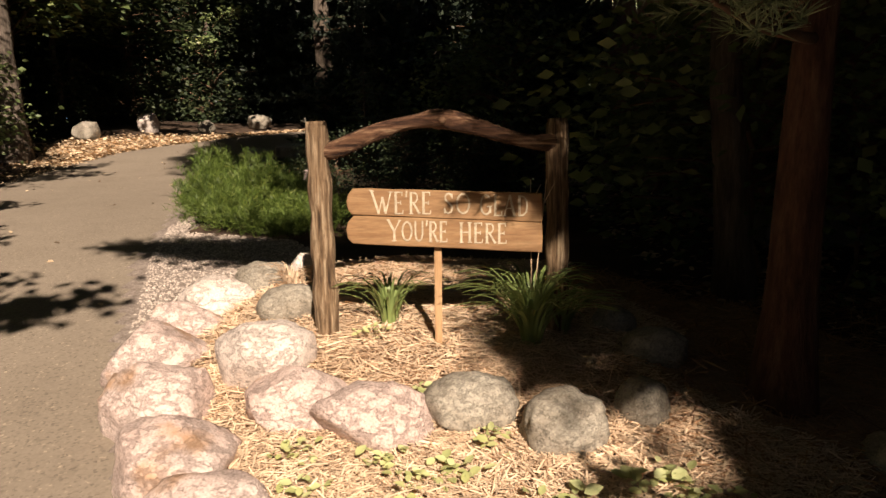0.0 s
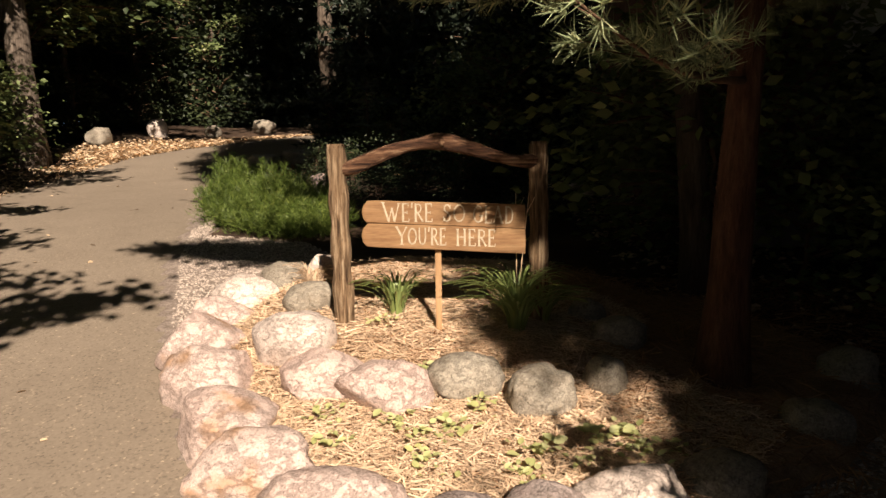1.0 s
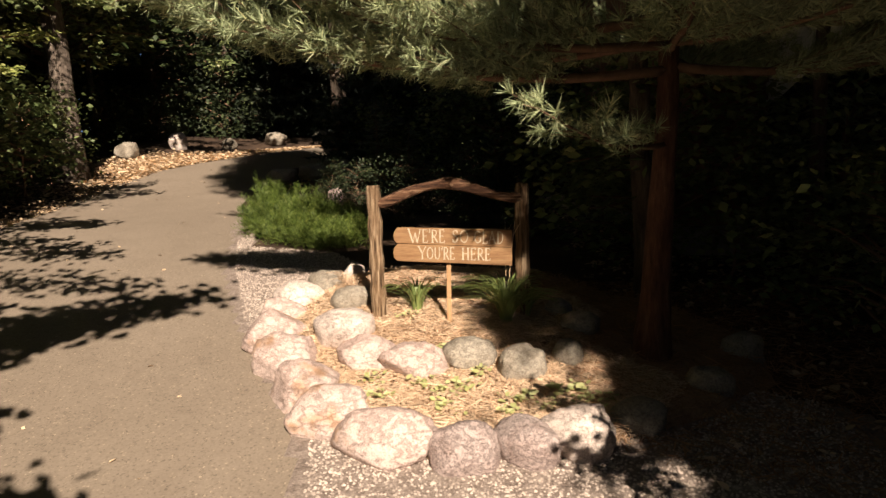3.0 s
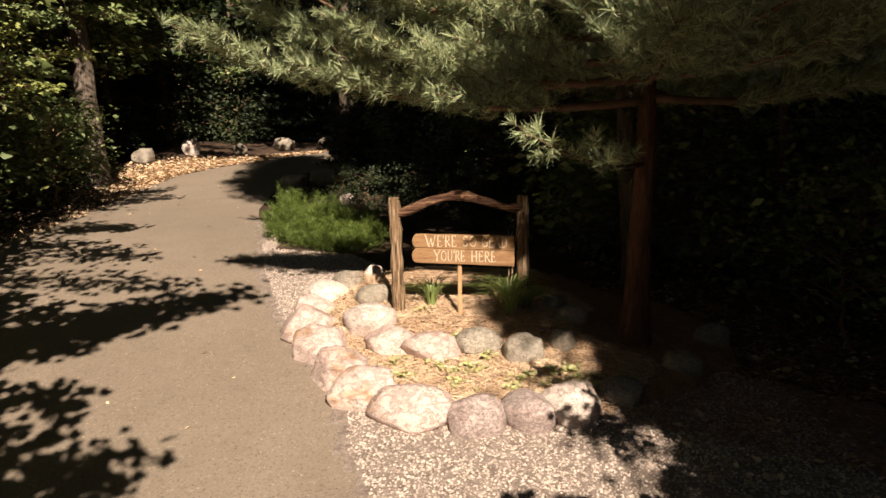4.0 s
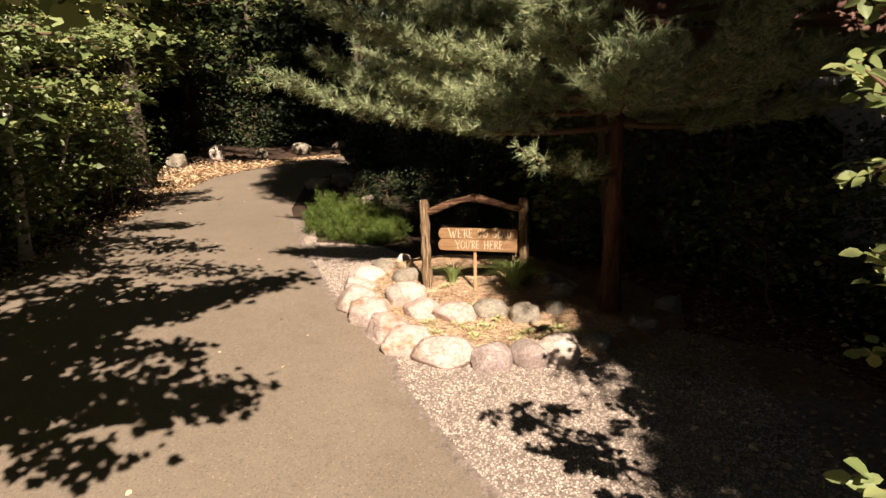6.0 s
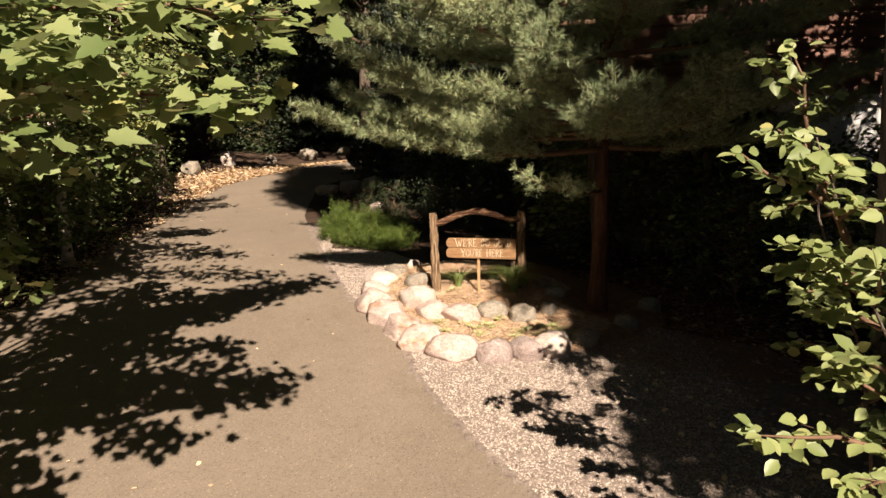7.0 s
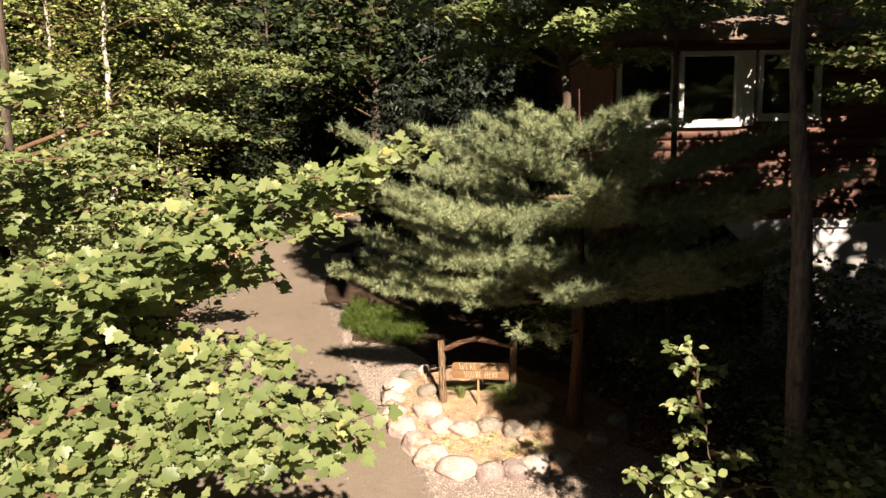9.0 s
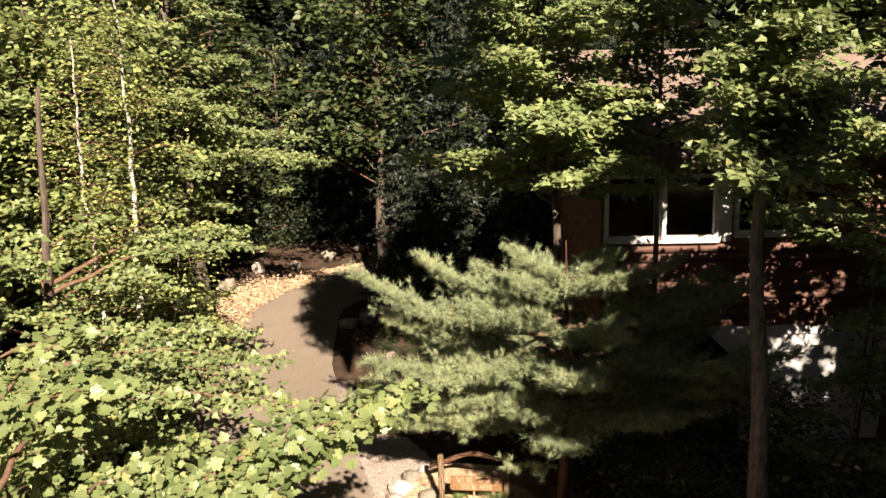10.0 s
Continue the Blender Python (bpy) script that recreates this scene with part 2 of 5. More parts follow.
M_CONCRETE = surface("grey_foundation", [(0.3, (0.20, 0.19, 0.18)), (0.7, (0.36, 0.34, 0.32))], 3, 0.9, 0.3, 40, 0.4)
M_GLASS, _gn, _gl, _gp = nodes_of("dark_window_glass")
_gp.inputs["Base Color"].default_value = (0.9, 0.92, 0.92, 1)
_gp.inputs["Roughness"].default_value, _gp.inputs["IOR"].default_value = 0.03, 1.5
_gp.inputs["Transmission Weight"].default_value = 1.0
# Near-black interior surfaces: the shade indoors is put into the colour.
M_ROOMSHADE = surface("unlit_interior_tone", [(0.3, (0.03, 0.025, 0.02)), (0.7, (0.06, 0.05, 0.04))], 2, 0.9, 0.0)


# ---- mesh helpers ----
def finish(bm, name, material, smooth=True):
    me = bpy.data.meshes.new(name)
    bm.to_mesh(me)
    bm.free()
    if smooth:
        me.polygons.foreach_set("use_smooth", [True] * len(me.polygons))
    me.materials.append(material)
    return me


def part(name, bm, material, parent, label="", smooth=True):
    ob = new(name, finish(bm, name, material, smooth))
    ob.parent = parent
    return tagged(ob, label) if label else ob


def thing(name, place, label, category, group="", kind=""):
    ob = new(name)
    ob.location = place
    return tagged(ob, label, category, group, kind)


def solid(name, bm, material, label, category, group="", kind="", place=(0, 0, 0), smooth=True):
    ob = new(name, finish(bm, name, material, smooth))
    ob.location = place
    return tagged(ob, label, category, group, kind)


def mesh_from(name, verts, faces, material, smooth=False):
    """verts: (n, 3) array; faces: (m, k) array of one corner count k."""
    verts, faces = np.asarray(verts, dtype=np.float32), np.asarray(faces, dtype=np.int32)
    me = bpy.data.meshes.new(name)
    k = faces.shape[1]
    me.vertices.add(len(verts))
    me.vertices.foreach_set("co", verts.ravel())
    me.loops.add(faces.size)
    me.loops.foreach_set("vertex_index", faces.ravel())
    me.polygons.add(len(faces))
    me.polygons.foreach_set("loop_start", np.arange(0, faces.size, k, dtype=np.int32))
    me.polygons.foreach_set("loop_total", np.full(len(faces), k, dtype=np.int32))
    me.update(calc_edges=True)
    if smooth:
        me.polygons.foreach_set("use_smooth", np.ones(len(faces), dtype=bool))
    me.materials.append(material)
    return me


def box(bm, x0, x1, y0, y1, z0, z1, bevel=0.0):
    r = bmesh.ops.create_cube(bm, size=1.0)
    for v in r["verts"]:
        v.co = Vector((x0 + (v.co.x + 0.5) * (x1 - x0), y0 + (v.co.y + 0.5) * (y1 - y0), z0 + (v.co.z + 0.5) * (z1 - z0)))
    if bevel:
        bmesh.ops.bevel(bm, geom=list({e for v in r["verts"] for e in v.link_edges}), offset=bevel, segments=2, affect="EDGES")
    return bm


def sweep(bm, points, radii, sides=10, rough=0.0, seed=0, groove=0.0):
    """A tapered round limb along a line of points."""
    pts = [Vector(p) for p in points]
    rings = []
    side = Vector((1, 0, 0)) if abs((pts[-1] - pts[0]).normalized().x) < 0.8 else Vector((0, 1, 0))
    for i, p in enumerate(pts):
        way = (pts[min(i + 1, len(pts) - 1)] - pts[max(i - 1, 0)]).normalized()
        u = (side - way * side.dot(way)).normalized()
        v = way.cross(u)
        ring = []
        for k in range(sides):
            a = 2 * math.pi * k / sides
            r = radii[i]
            if rough:
                r *= 1 + rough * noise.noise(Vector((math.cos(a) * 1.5 + seed, math.sin(a) * 1.5, i * 0.35)))
            if groove:
                r *= 1 + groove * noise.noise(Vector((math.cos(a) * 7 + seed, math.sin(a) * 7, i * 0.09)))
            ring.append(bm.verts.new(p + (u * math.cos(a) + v * math.sin(a)) * r))
        rings.append(ring)
    for a, b in zip(rings, rings[1:]):
        for k in range(sides):
            bm.faces.new((a[k], a[(k + 1) % sides], b[(k + 1) % sides], b[k]))
    bm.faces.new(rings[0][::-1])
    bm.faces.new(rings[-1])
    return bm


# ---- terrain ----
SLOPE = math.tan(radians(9.0))


def ease(a, b, v):
    u = np.clip((np.asarray(v, dtype=float) - a) / (b - a), 0, 1)
    return u * u * (3 - 2 * u)


def gz(x, y):
    """The height of the hillside: it climbs gently away from the start of the drive."""
    y = np.asarray(y, dtype=float)
    base = SLOPE * np.clip(y, -16, 19) + 0.07 * (np.clip(y, 19, 60) - 19) - 0.3 * ease(2, 9, y)
    bank = 0.10 * ease(-7.6, -9.2, x) * ease(3, 7, y) + 0.10 * np.exp(-((np.asarray(x) + 8.6) / 1.6) ** 2 - ((y - 15.5) / 3.0) ** 2)
    return base + bank


def gz1(x, y):
    return float(gz(x, y))


def inside(poly, x, y):
    """Signed distance to a polygon's edge, positive inside, for arrays."""
    x, y = np.asarray(x, float), np.asarray(y, float)
    best, odd = np.full(x.shape, 1e9), np.zeros(x.shape, bool)
    for (x0, y0), (x1, y1) in zip(poly, poly[1:] + poly[:1]):
        dx, dy = x1 - x0, y1 - y0
        t = np.clip(((x - x0) * dx + (y - y0) * dy) / (dx * dx + dy * dy), 0, 1)
        best = np.minimum(best, np.hypot(x - x0 - t * dx, y - y0 - t * dy))
        if dy:
            odd ^= ((y0 > y) != (y1 > y)) & (x < x0 + (y - y0) * dx / dy)
    return np.where(odd, best, -best)


def sheet(xs, ys, height):
    gx, gy = np.meshgrid(xs, ys)
    v = np.stack([gx.ravel(), gy.ravel(), height(gx, gy).ravel()], 1)
    i = np.arange(gx.size).reshape(gx.shape)
    f = np.stack([i[:-1, :-1].ravel(), i[:-1, 1:].ravel(), i[1:, 1:].ravel(), i[1:, :-1].ravel()], 1)
    return v, f


def spaced(a, b, fine_a, fine_b, coarse, fine):
    return np.unique(np.concatenate([np.arange(a, fine_a, coarse), np.arange(fine_a, fine_b, fine), np.arange(fine_b, b + coarse, coarse)]).round(3))


def wander(x, y, scale, amount, seed=0.0):
    f = np.vectorize(lambda a, b: noise.noise(Vector((a * scale + seed, b * scale, seed))))
    return amount * f(x, y)


v, f = sheet(spaced(-400, 400, -20, 20, 20, 0.6), spaced(-400, 400, -20, 32, 20, 0.6), lambda x, y: gz(x, y) - 0.03 + np.where((np.abs(x) < 21) & (y > -20) & (y < 32), wander(x, y, 0.7, 0.025), 0.0))
tagged(new("ground", mesh_from("ground", v, f, M_SOIL, True)), "brown woodland floor of bare soil and leaf mould", "ground", kind="structure")

# the drive: left and right edges at the same stations, from behind the start round the far bend
DRIVE = [((-8.5, -40.0), (14.0, -40.0)), ((-7.6, -24.0), (6.0, -24.0)), ((-7.2, -14.0), (3.2, -14.0)), ((-7.1, -10.0), (2.1, -10.0)), ((-7.0, -7.0), (1.25, -7.0)), ((-6.95, -5.3), (0.6, -5.3)), ((-6.9, -4.3), (0.13, -4.3)),
         ((-6.9, -3.5), (-0.3, -3.5)), ((-6.9, -2.8), (-0.6, -2.8)), ((-6.9, -2.05), (-0.92, -2.05)), ((-6.95, -1.5), (-0.98, -1.5)), ((-7.0, -0.75), (-1.34, -0.75)), ((-7.05, 0.6), (-2.02, 0.6)), ((-7.15, 2.4), (-2.62, 2.3)), ((-7.35, 5.0), (-3.3, 4.7)),
         ((-7.6, 7.5), (-4.0, 7.2)), ((-7.72, 9.4), (-4.15, 8.9)), ((-7.5, 11.6), (-4.3, 10.6)), ((-6.85, 13.0), (-4.2, 11.6)), ((-5.95, 14.3), (-3.8, 12.2)), ((-5.0, 15.5), (-3.1, 12.7)), ((-3.7, 16.6), (-2.2, 13.2)), ((-1.4, 17.9), (-0.6, 13.8)), ((2.0, 19.0), (2.2, 14.2)), ((9.0, 20.0), (9.0, 14.6)), ((22.0, 20.0), (22.0, 14.6))]
bm = bmesh.new()
rows_of = []
dense = []
for (a, b), (c, d) in zip(DRIVE, DRIVE[1:]):
    steps = max(1, int(math.dist(b, d) / 0.25))
    dense += [(tuple(Vector(a).lerp(Vector(c), k / steps)), tuple(Vector(b).lerp(Vector(d), k / steps))) for k in range(steps)]
dense.append(DRIVE[-1])
for i, (a, b) in enumerate(dense):
    row = []
    jig = 0.02 * noise.noise(Vector((i * 0.9, 3, 0))) + 0.03 * noise.noise(Vector((i * 0.2, 7, 0)))
    for k in range(13):
        p = Vector(a).lerp(Vector(b), k / 12)
        if k == 12:
            p.x += jig
        drop = -0.012 if k in (0, 12) else 0.016
        row.append(bm.verts.new((p.x, p.y, gz1(p.x, p.y) + drop)))
    rows_of.append(row)
for r, s in zip(rows_of, rows_of[1:]):
    for k in range(12):
        bm.faces.new((r[k], r[k + 1], s[k + 1], s[k]))
solid("road", bm, M_ASPHALT, "sunlit worn tan-grey asphalt drive curving uphill", "driveway", kind="structure")

# gravel apron between drive and planting bed
GRAVEL = [(-3.75, 6.0), (-3.3, 4.2), (-3.1, 3.6), (-2.72, 2.0), (-2.12, 0.5), (-1.5, -0.8), (-1.15, -1.5), (-1.05, -2.05), (-0.72, -2.8), (-0.42, -3.5), (0.0, -4.3), (0.48, -5.3), (1.1, -7.0), (1.95, -10.0), (4.6, -10.0), (4.4, -6.0), (4.0, -3.2), (3.4, -1.6), (2.0, -0.8), (0.0, -0.8), (-0.9, 0.6), (-1.0, 2.2), (-1.5, 2.9), (-2.7, 3.3), (-3.2, 6.0)]
v, f = sheet(np.arange(-3.9, 4.9, 0.1), np.arange(-10.2, 6.3, 0.1), lambda x, y: gz(x, y) + np.where(inside(GRAVEL, x, y) > 0.0, 0.003 + wander(x, y, 2.2, 0.006), -0.06))
ring = inside(GRAVEL, v[:, 0], v[:, 1])
f = f[(ring[f] > -0.12).all(1)]
tagged(new("gravel_apron", mesh_from("gravel_apron", v, f, M_GRAVELBED, True)), "tan pea gravel apron beside the drive", "gravel", kind="structure")

# the planting bed with its straw mulch, heaped a little round the sign
BED = [(-1.72, 0.1), (-1.6, 0.9), (-1.2, 1.5), (-0.4, 1.8), (0.9, 1.6), (2.1, 1.0), (2.7, 0.0), (2.5, -0.8), (1.9, -1.4), (1.1, -1.72), (0.3, -1.86), (-0.4, -1.82), (-0.95, -1.4), (-1.45, -0.6)]


def bed(x, y):
    d = inside(BED, x, y)
    up = ease(-0.02, 0.3, d)
    hump = 0.07 + 0.13 * ease(-0.75, -0.15, np.asarray(y) + 0.15 * np.asarray(x)) * ease(1.7, 0.9, np.abs(x))
    return gz(x, y) + up * hump - 0.07 * (1 - up)


v, f = sheet(np.arange(-2.0, 3.0, 0.06), np.arange(-2.0, 2.1, 0.06), lambda x, y: bed(x, y) + wander(x, y, 4.5, 0.012))
ring = inside(BED, v[:, 0], v[:, 1])
f = f[(ring[f] > -0.1).all(1)]
tagged(new("mulch_bed", mesh_from("mulch_bed", v, f, M_MULCH, True)), "planting bed heaped with golden straw mulch", "flower bed", kind="structure")


# ---- stones ----
def boulder(x, y, w, d, h, yaw, material, label, seed, sink=0.45, base=None, angular=0.35):
    bm = bmesh.new()
    bmesh.ops.create_icosphere(bm, subdivisions=4, radius=0.5)
    for vt in bm.verts:
        n = vt.co.normalized()
        s = Vector((seed * 3.1, seed * 1.7, seed))
        k = 1 + 0.18 * noise.noise(n * 1.3 + s) + 0.08 * noise.noise(n * 2.9 + s) + 0.045 * noise.noise(n * 6.5 + s) + 0.022 * noise.noise(n * 14 + s)
        k += 0.05 * (0.5 - abs(noise.noise(n * 3.6 + s * 2)) * 2)
        box_n = Vector((math.copysign(abs(n.x) ** 0.72, n.x), math.copysign(abs(n.y) ** 0.72, n.y), math.copysign(abs(n.z) ** 0.62, n.z)))
        q = (n * 0.40 + box_n * 0.58) * 0.5 * k
        # broad worn facets, some stepped where a slab has split away
        for ax in range(10):
            fa = Vector((noise.noise(s + Vector((ax * 5.3, 0, 0))), noise.noise(s + Vector((0, ax * 5.3, 0))), noise.noise(s + Vector((0, 0, ax * 5.3))) + 0.15)).normalized()
            over = q.dot(fa) - (0.335 + 0.014 * ax)
            if over > 0:
                q -= fa * over * (0.55 + angular)
        crack = noise.noise(Vector((q.x * 2.2, q.y * 2.2, q.z * 9.0)) + s * 1.3)
        q *= 1 - 0.035 * max(0.0, crack - 0.12) / 0.4 - 0.02 * (abs(noise.noise(q * 7.0 + s)) < 0.035)
        vt.co = q
    lows = [min(vt.co[k] for vt in bm.verts) for k in range(3)]
    spans = [max(vt.co[k] for vt in bm.verts) - lows[k] for k in range(3)]
    for vt in bm.verts:
        u = [(vt.co[k] - lows[k]) / spans[k] for k in range(3)]
        vt.co = Vector(((u[0] - 0.5) * w, (u[1] - 0.5) * d, h * (u[2] * (1 + sink) - sink)))
    top = gz1(x, y) if base is None else base
    ob = solid("boulder", bm, material, label, "boulder", "boulders edging the planting bed", place=(x, y, top))
    ob.rotation_euler = (0, 0, radians(yaw))
    return ob


PINK, PALE, GREY, MAUVE = "rounded pink granite boulder edging the mulch bed", "pale pinkish-white granite boulder with rough faces", "smooth grey-brown fieldstone boulder set in straw", "flat-topped mauve-grey granite boulder beside the gravel"
DARK = "dark grey boulder in the shade of the pine"
STONES = [
    # outer row, from the back of the drive edge round to the shaded end
    (-1.05, 1.40, 0.27, 0.24, 0.30, 20, M_PALEROCK, "small white stone beside the sign post"),
    (-1.30, 1.18, 0.54, 0.44, 0.31, -20, M_GREYROCK, GREY),
    (-1.55, 0.90, 0.48, 0.44, 0.29, 15, M_PALEROCK, PALE),
    (-1.60, 0.50, 0.48, 0.44, 0.27, -10, M_PINKROCK, PINK),
    (-1.58, 0.04, 0.56, 0.54, 0.32, 5, M_PINKROCK, "pink granite boulder with a rusty brown stain"),
    (-1.35, -0.53, 0.52, 0.52, 0.32, 8, M_PINKROCK, "pink granite boulder with a rusty brown stain"),
    (-1.13, -0.96, 0.52, 0.48, 0.29, -15, M_PINKROCK, PINK),
    (-0.90, -1.32, 0.54, 0.48, 0.28, 24, M_PINKROCK, PINK),
    (-0.50, -1.65, 0.66, 0.46, 0.28, -6, M_PINKROCK, "broad pink granite boulder at the tip of the bed"),
    (0.02, -1.79, 0.46, 0.40, 0.26, 4, M_MAUVEROCK, MAUVE),
    (0.41, -1.73, 0.45, 0.40, 0.25, -6, M_MAUVEROCK, MAUVE),
    (0.73, -1.64, 0.47, 0.40, 0.28, -20, M_PALEROCK, "pale boulder with dark leaf shadows on its face"),
    (1.20, -1.38, 0.40, 0.36, 0.19, 10, M_GREYROCK, DARK),
    (1.85, -0.95, 0.36, 0.32, 0.19, -20, M_GREYROCK, DARK),
    (2.34, -0.38, 0.36, 0.34, 0.22, 30, M_GREYROCK, DARK),
    # inner row below the sign
    (-0.95, 0.44, 0.42, 0.36, 0.20, 8, M_GREYROCK, GREY),
    (-0.95, -0.22, 0.50, 0.46, 0.26, -15, M_PALEROCK, PALE),
    (-0.68, -0.50, 0.48, 0.44, 0.23, 25, M_PINKROCK, PINK),
    (-0.33, -0.67, 0.52, 0.40, 0.24, -4, M_PINKROCK, PINK),
    (0.09, -0.56, 0.45, 0.38, 0.20, 8, M_GREYROCK, GREY),
    (0.49, -0.75, 0.40, 0.36, 0.24, -10, M_GREYROCK, "grey boulder with pale lichen on top"),
    (0.87, -0.62, 0.24, 0.24, 0.18, 40, M_GREYROCK, DARK),
    (1.05, -0.20, 0.34, 0.28, 0.18, 0, M_GREYROCK, DARK),
    (0.93, 0.15, 0.24, 0.24, 0.16, 20, M_GREYROCK, DARK),
]
for i, (x, y, w, d, h, yaw, m, lab) in enumerate(STONES):
    big = 1.09 if m in (M_PINKROCK, M_PALEROCK) and i else 1.0
    boulder(x, y, w * big, d * big, h, yaw, m, lab, i + 1.37, base=float(bed(x, y)) - 0.03 if i > 14 else gz1(x, y) - 0.01, angular=-0.35 if m is M_GREYROCK else 0.1 if m is M_MAUVEROCK else 0.3)
for i, (x, y, w, h) in enumerate([(-8.94, 13.2, 0.66, 0.44), (-8.32, 15.3, 0.60, 0.50), (-6.9, 15.9, 0.52, 0.34), (-5.73, 17.1, 0.85, 0.42), (-4.4, 18.2, 0.6, 0.34)]):
    boulder(x, y, w, w * 0.8, h, i * 40, M_PALEROCK if i == 1 else M_GREYROCK, "pale fieldstone on the leafy bank at the bend", 40 + i * 2.1, sink=0.25)
for i, (x, y, w, h) in enumerate([(-3.85, 9.9, 0.7, 0.3), (-3.2, 10.4, 0.8, 0.34), (-2.6, 10.9, 0.9, 0.36), (-2.2, 7.4, 0.35, 0.26), (-2.95, 4.4, 0.2, 0.14), (-3.15, 5.0, 0.2, 0.14), (-2.85, 3.9, 0.18, 0.12)]):
    boulder(x, y, w, w * 0.7, h, i * 50, M_GREYROCK if i < 3 else M_MAUVEROCK, "low stone edging the garden beyond the grass", 60 + i * 1.9, sink=0.25)


# ---- the sign ----
def sign():
    frame_ob = thing("sign_frame", (0, 0.08, 0.0), "rustic log frame of two posts and an arched crosspiece", "sign frame")
    for name, x, y, lean, z1, seed in (("post", -0.665, 0.0, -0.028, 1.37, 2.0), ("post", 0.60, 0.02, -0.004, 1.375, 9.0)):
        pts, rad = [], []
        z0 = float(bed(x, y + 0.08)) - 0.05
        for i in range(34):
            k = i / 33
            pts.append((x + lean * k, y, z0 + (z1 - z0) * k))
            rad.append(0.066 - 0.007 * k + 0.004 * math.sin(i * 0.8 + seed))
        rad[-1] *= 0.94
        part(name, sweep(bmesh.new(), pts, rad, 28, 0.14, seed, 0.09), M_POST, frame_ob, "weathered peeled cedar post")
    arch = [(-0.66, 1.205), (-0.56, 1.235), (-0.45, 1.285), (-0.36, 1.32), (-0.27, 1.345), (-0.17, 1.365), (-0.08, 1.38), (-0.01, 1.378), (0.07, 1.362), (0.16, 1.335), (0.27, 1.30), (0.38, 1.27), (0.48, 1.252), (0.58, 1.248)]
    fine = []
    for (a, b), (c, d) in zip(arch, arch[1:]):
        fine += [(a + (c - a) * k / 3, 0.0, b + (d - b) * k / 3) for k in range(3)]
    fine.append((arch[-1][0], 0.0, arch[-1][1]))
    rad = [0.043 + 0.007 * math.sin(i * 0.33) + 0.010 * math.exp(-((i - 20) / 3.0) ** 2) for i in range(len(fine))]
    rail = part("crosspiece", sweep(bmesh.new(), fine, rad, 22, 0.16, 4.0, 0.10), M_LOG, frame_ob, "bent natural log crosspiece with a knot")
    bm = bmesh.new()
    sweep(bm, [(-0.02, -0.035, 1.372), (-0.02, -0.058, 1.372), (-0.02, -0.066, 1.372)], [0.026, 0.022, 0.012], 14, 0.2, 1.0)
    part("knot", bm, M_LOG, rail)

    y = -0.13
    board = thing("welcome_sign", (0, y, 0), "two-plank varnished wooden welcome sign on a stake", "sign")
    for z_l0, z_l1, z_r0, z_r1, shift in ((0.886, 1.022, 0.84, 0.988, 0.0), (0.738, 0.8835, 0.685, 0.8375, -0.004)):
        bm = bmesh.new()
        hl = z_l1 - z_l0
        outline = [(-0.505 + shift, z_l0 + 0.028), (-0.512 + shift, z_l0 + hl * 0.5), (-0.503 + shift, z_l1 - 0.034), (-0.478, z_l1 - 0.002)]
        outline += [(x, z_l1 + (z_r1 - z_l1) * (x + 0.478) / 0.963 + 0.0022 * noise.noise(Vector((x * 9, z_l0 * 7, 0)))) for x in np.linspace(-0.42, 0.44, 20)]
        outline += [(0.485, z_r1), (0.488, (z_r0 + z_r1) / 2), (0.485, z_r0)]
        outline += [(x, z_l0 + (z_r0 - z_l0) * (x + 0.48) / 0.965 + 0.0022 * noise.noise(Vector((x * 9, z_l0 * 5, 4)))) for x in np.linspace(0.44, -0.42, 20)]
        outline += [(-0.485, z_l0 + 0.002)]
        face = bm.faces.new([bm.verts.new((x, 0, z)) for x, z in outline])
        out = bmesh.ops.extrude_face_region(bm, geom=[face])
        for g in out["geom"]:
            if isinstance(g, bmesh.types.BMVert):
                g.co.y += 0.035
        bmesh.ops.recalc_face_normals(bm, faces=bm.faces[:])
        bmesh.ops.bevel(bm, geom=[e for e in bm.edges if abs(e.verts[0].co.y - e.verts[1].co.y) < 1e-5], offset=0.004, segments=1, affect="EDGES")
        plank = part("plank", bm, M_PLANK, board, smooth=False)
    bm = bmesh.new()
    z0 = float(bed(-0.05, y + 0.05)) - 0.06
    box(bm, -0.068, -0.030, 0.036, 0.072, z0, 0.95, 0.003)
    part("stake", bm, M_STAKE, board, "narrow pine stake", smooth=False)
    # hand-cut serif capitals: strokes in a unit box (x0, y0, x1, y1, thick)
    bowl = [(0.15, 0.98), (0.58, 0.97), (0.74, 0.86), (0.76, 0.70), (0.60, 0.53), (0.15, 0.50)]
    ring_o = [(0.5 + 0.42 * math.cos(a), 0.5 + 0.47 * math.sin(a)) for a in np.linspace(0, 2 * math.pi, 15)]
    ring_g = [(0.5 + 0.42 * math.cos(a), 0.5 + 0.47 * math.sin(a)) for a in np.linspace(0.75, 5.6, 12)]
    ring_d = [(0.16, 0.98), (0.55, 0.95), (0.80, 0.78), (0.86, 0.5), (0.80, 0.22), (0.55, 0.05), (0.16, 0.02)]
    ess = [(0.80, 0.80), (0.66, 0.94), (0.42, 0.97), (0.22, 0.86), (0.22, 0.68), (0.42, 0.55), (0.66, 0.44), (0.80, 0.30), (0.72, 0.10), (0.46, 0.03), (0.24, 0.08), (0.14, 0.22)]
    cup = [(0.15, 1.0), (0.15, 0.35), (0.25, 0.10), (0.48, 0.02), (0.70, 0.10), (0.82, 0.35), (0.82, 1.0)]
    def run(pts, thick):
        return [(*p, *q, thick) for p, q in zip(pts, pts[1:])]
